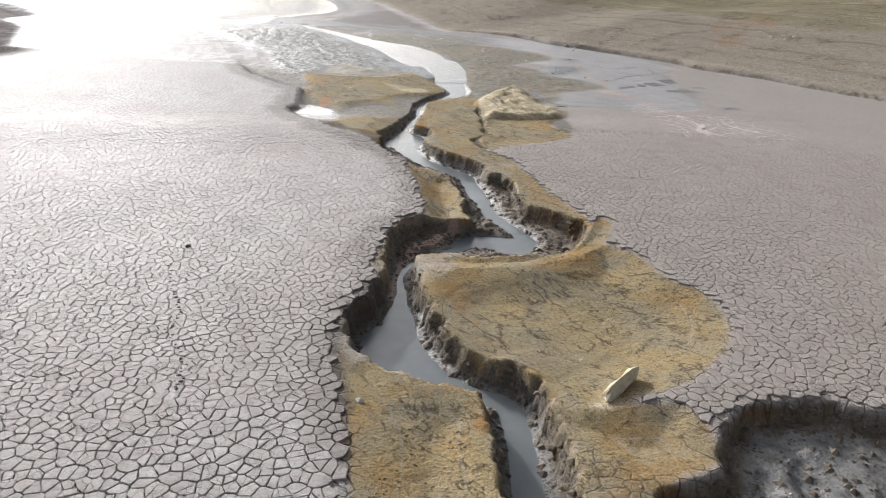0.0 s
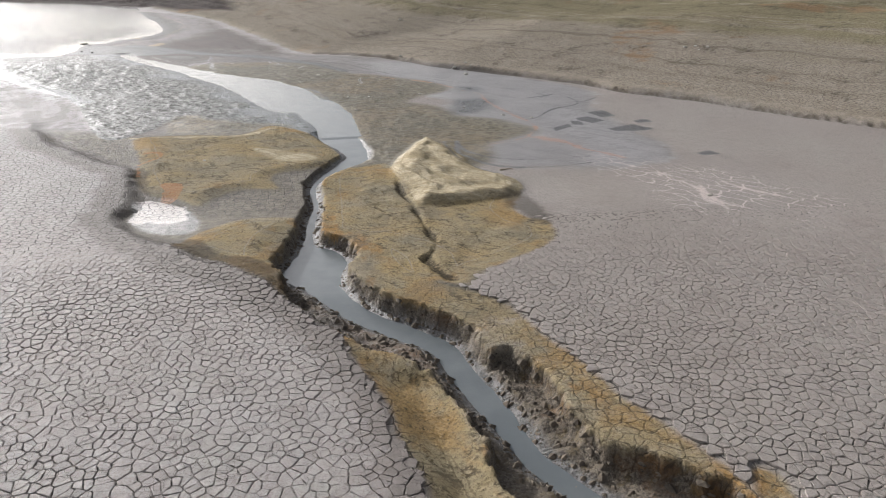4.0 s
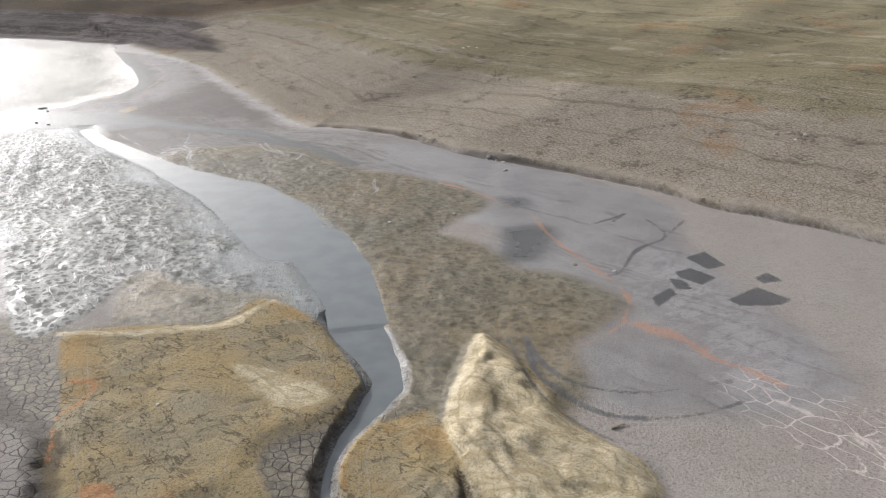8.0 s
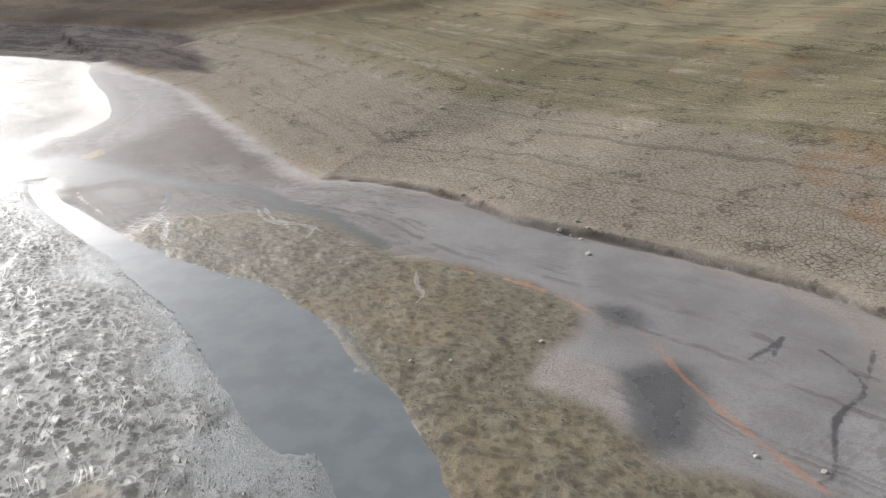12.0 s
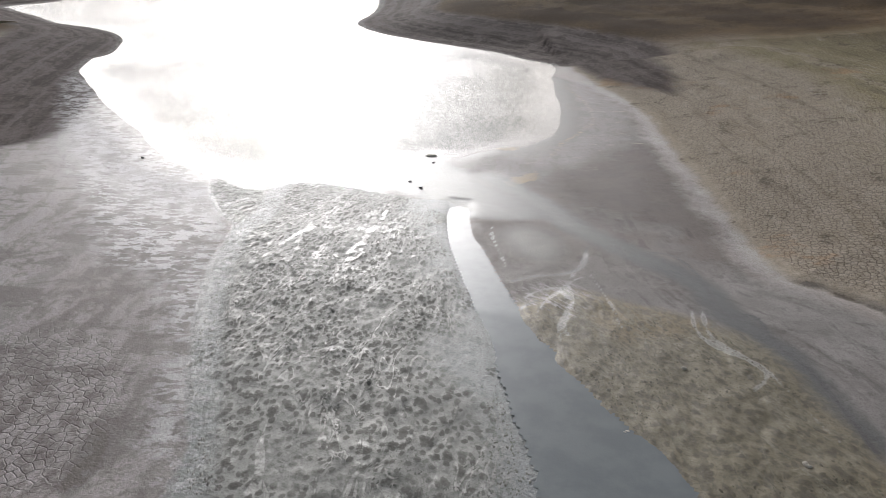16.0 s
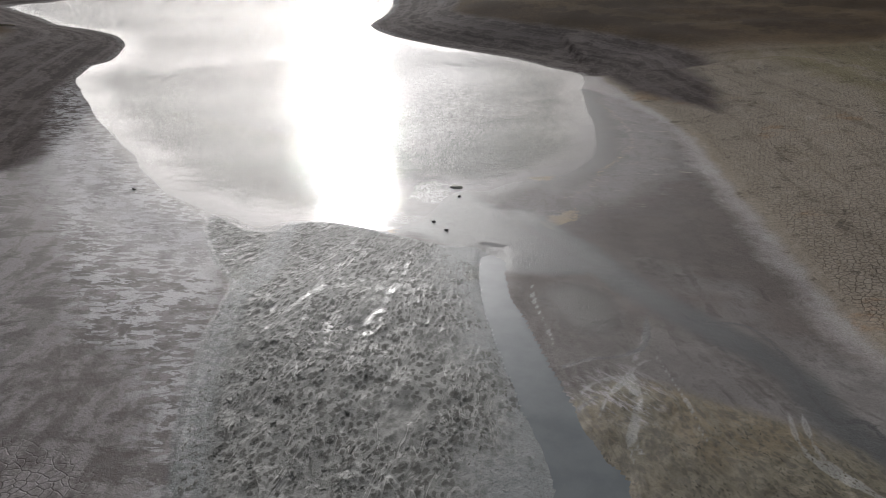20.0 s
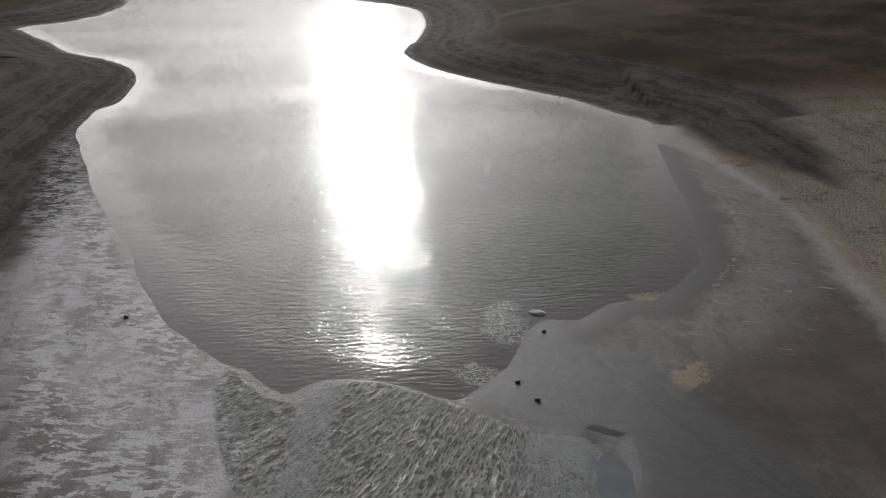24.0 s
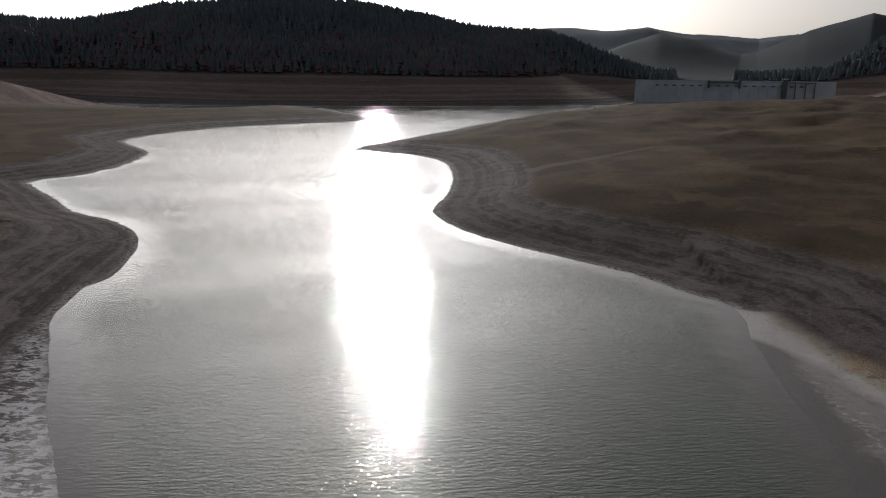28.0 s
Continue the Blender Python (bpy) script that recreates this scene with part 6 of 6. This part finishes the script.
def crumbs(name, label, x, y, z, sizes, long, aim, tall, material):
    """Many low broken lumps, drawn out along aim."""
    verts, faces = [], []
    for px, py, pz, sz in zip(x, y, z, sizes):
        t0, b = (rng.uniform(0, 6.28) if aim is None else aim + rng.normal(0, 0.35)), len(verts)
        c_, s_ = math.cos(t0), math.sin(t0)
        for ax, ay, az_ in PIECE:
            j = rng.uniform(0.6, 1.25) * sz
            ux, uy = ax * j * long, ay * j
            verts.append((px + ux * c_ - uy * s_, py + ux * s_ + uy * c_, pz - 0.15 * sz + az_ * j * tall))
        faces += [(b + q, b + (q + 1) % 5, b + 5) for q in range(5)]
    return tagged(new(name, raw_mesh(name, verts, faces, material)), label, "soil", kind="stuff")


CLOD = simple_material("crumbled_wet_clay", (0.06, 0.05, 0.042), (0.2, 0.165, 0.125), 2.5, 0.9)
crumbs("crumbled_clay", "dark crumbled clay on the gully walls and floor", cx_[pick][:11000], cy_[pick][:11000], cz_[pick][:11000],
       0.025 + 0.13 * rng.random(11000) ** 3, 1.3, None, 0.8, CLOD)
sx_, sy_ = rng.uniform(-38, 12, 90000), rng.uniform(58, 105, 90000)
sz_, sa = ground(sx_, sy_)
drift = rough_field(sx_, sy_, 3.0, 4, 95)
pick = (sa["delta"] > 0.3) & (sa["water"] < -0.6) & (drift > 0.02)
SILT_CLOD = simple_material("dark_silt_clod", (0.08, 0.08, 0.07), (0.15, 0.15, 0.135), 2.0, 0.5)
crumbs("silt_clods", "low dark clods strewn over the grey silt", sx_[pick][:16000], sy_[pick][:16000], sz_[pick][:16000],
       0.02 + 0.06 * rng.random(16000) ** 2, 2.2, radians(105), 0.5, SILT_CLOD)
pick = (sa["olive"] > 0.3) & (sa["delta"] < 0) & (drift > 0.0)
MUD_CLOD = simple_material("olive_mud_clod", (0.06, 0.052, 0.035), (0.13, 0.115, 0.075), 2.0, 0.6)
crumbs("mud_clods", "low olive clods strewn over the brown mud", sx_[pick][:7000], sy_[pick][:7000], sz_[pick][:7000],
       0.02 + 0.055 * rng.random(7000) ** 2, 2.0, radians(118), 0.4, MUD_CLOD)
ox_, oy_ = rng.uniform(-12, 12, 50000), rng.uniform(9, 63, 50000)
oz_, oa = ground(ox_, oy_)
drift = rough_field(ox_, oy_, 2.0, 4, 97)
pick = (oa["ochre"] > 0.2) & (oa["water"] < -0.3) & (oa["sand"] < 0) & (drift > 0.03)
LOAM_CLOD = simple_material("ochre_loam_clod", (0.13, 0.1, 0.058), (0.24, 0.19, 0.11), 2.0, 0.9)
crumbs("loam_clods", "small ochre clods strewn over the loam", ox_[pick][:7000], oy_[pick][:7000], oz_[pick][:7000],
       0.012 + 0.04 * rng.random(7000) ** 2, 1.5, radians(20), 0.7, LOAM_CLOD)

# small holes in the mud: dark lumps stand in for their shade
tx_, ty_ = smooth([(-8.5, 20.5), (-7.6, 18.5), (-7.0, 17.1), (-6.9, 16.1), (-6.1, 14.7), (-5.8, 13.5)], False, 9).T
pz_, _ = ground(tx_, ty_)
crumbs("pock_marks", "row of dark pock marks across the dry cracked mud, drawn as lumps", tx_ + rng.normal(0, 0.05, len(tx_)), ty_, pz_ + 0.06, 0.035 + 0.03 * rng.random(len(tx_)), 1.2, None, 0.5, DARK_ROCK)


# ---- cracked mud plates ----
def clip(poly, mx, my, nx_, ny_):
    """The part of a polygon on the near side of the line through (mx, my) with normal (nx_, ny_)."""
    out = []
    k = len(poly)
    for i in range(k):
        ax, ay = poly[i]
        bx, by = poly[(i + 1) % k]
        da, db = (ax - mx) * nx_ + (ay - my) * ny_, (bx - mx) * nx_ + (by - my) * ny_
        if da <= 0:
            out.append((ax, ay))
        if da * db < 0:
            u = da / (da - db)
            out.append((ax + (bx - ax) * u, ay + (by - ay) * u))
    return out


def mud_cells(x0, x1, y0, y1, gap):
    """Cells of a jittered lattice, some of them run together."""
    rr = random.Random(3)
    nx_, ny_ = int((x1 - x0) / gap), int((y1 - y0) / gap)
    seeds = {}
    for i in range(nx_):
        for j in range(ny_):
            if rr.random() > 0.1:
                seeds[i, j] = (x0 + (i + 0.5 * (j % 2) + rr.uniform(-0.46, 0.46)) * gap, y0 + (j + rr.uniform(-0.46, 0.46)) * gap)
    keys = list(seeds)
    px = np.array([seeds[k][0] for k in keys])
    py = np.array([seeds[k][1] for k in keys])
    _, a = ground(px, py)
    for k, ok, in zip(keys, (a["crack"] > 0.12)):
        if not ok or not in_view(*seeds[k]):
            continue
        sx, sy = seeds[k]
        poly = [(sx - gap * 1.3, sy - gap * 1.3), (sx + gap * 1.3, sy - gap * 1.3), (sx + gap * 1.3, sy + gap * 1.3), (sx - gap * 1.3, sy + gap * 1.3)]
        for di in (-2, -1, 0, 1, 2):
            for dj in (-2, -1, 0, 1, 2):
                q = seeds.get((k[0] + di, k[1] + dj))
                if q and (di or dj):
                    poly = clip(poly, (sx + q[0]) / 2, (sy + q[1]) / 2, q[0] - sx, q[1] - sy)
        if len(poly) > 2:
            yield sx, sy, poly


def in_view(px, py):
    return abs(px) < 9 + 0.62 * (py - 8)


def plate(sx, sy, poly, z, rr):
    """A curled plate of dry mud with a worn rim: vertices and faces."""
    rag = []
    for (ax, ay), (bx, by) in zip(poly, poly[1:] + poly[:1]):
        rag.append((ax, ay))
        if math.hypot(bx - ax, by - ay) > 0.09:
            rag.append((ax + (bx - ax) * 0.33 + rr.uniform(-0.016, 0.01), ay + (by - ay) * 0.33 + rr.uniform(-0.016, 0.01)))
            rag.append((ax + (bx - ax) * 0.68 + rr.uniform(-0.01, 0.016), ay + (by - ay) * 0.68 + rr.uniform(-0.01, 0.016)))
    poly = rag
    k = len(poly)
    mx, my = sum(p[0] for p in poly) / k, sum(p[1] for p in poly) / k
    size = sum(math.hypot(p[0] - mx, p[1] - my) for p in poly) / k
    f = 1 - (rr.uniform(0.003, 0.014) if mx < 2 else rr.uniform(0.009, 0.019)) / size
    tip, tx, ty = rr.uniform(-0.004, 0.006), rr.uniform(-0.025, 0.025), rr.uniform(-0.025, 0.025)
    v, fs = [], []
    for scale, up in ((f, -0.03), (f * 0.99, 0.044 + tip), (f * 0.9, 0.056 + tip)):
        for qx, qy in poly:
            dx, dy = (qx - mx) * scale, (qy - my) * scale
            v.append((mx + dx, my + dy, z + up + dx * tx + dy * ty))
    for ring in (0, k):
        fs += [(ring + i, ring + (i + 1) % k, ring + k + (i + 1) % k, ring + k + i) for i in range(k)]
    fs.append(tuple(range(2 * k, 3 * k)))
    return v, fs


rr = random.Random(11)
cells = list(mud_cells(-25, 26, 8.5, 46, 0.262))
mids = np.array([(c[0], c[1]) for c in cells])
levels, around = ground(mids[:, 0], mids[:, 1])
order = np.argsort(np.hypot(mids[:, 0] + 4.2, mids[:, 1] - 17.5))
many_v, many_f, many_m = [], [], []


def rimmed(me, values):
    """Marks how near the brink each vertex lies."""
    me.attributes.new("margin", "FLOAT", "POINT").data.foreach_set("value", np.array(values, np.float32))
    return me


for rank, i in enumerate(order):
    low = min([float(levels[i])] + [height_at(qx_, qy_) for qx_, qy_ in cells[i][2]])
    v, fs = plate(*cells[i], low - 0.07 * min(max((cells[i][1] - 35) / 11, 0), 1), rr)
    if rank < 300:
        ob = new("mud_plate", rimmed(raw_mesh("mud_plate", v, fs, PLATE), [around["margin"][i]] * len(v)))
        ob.parent = ground_ob
    else:
        b = len(many_v)
        many_v += v
        many_m += [around["margin"][i]] * len(v)
        many_f += [tuple(b + q for q in f_) for f_ in fs]
rest = new("mud_plates", rimmed(raw_mesh("mud_plates", many_v, many_f, PLATE), many_m))
rest.parent = ground_ob
tagged(rest, kind="stuff")
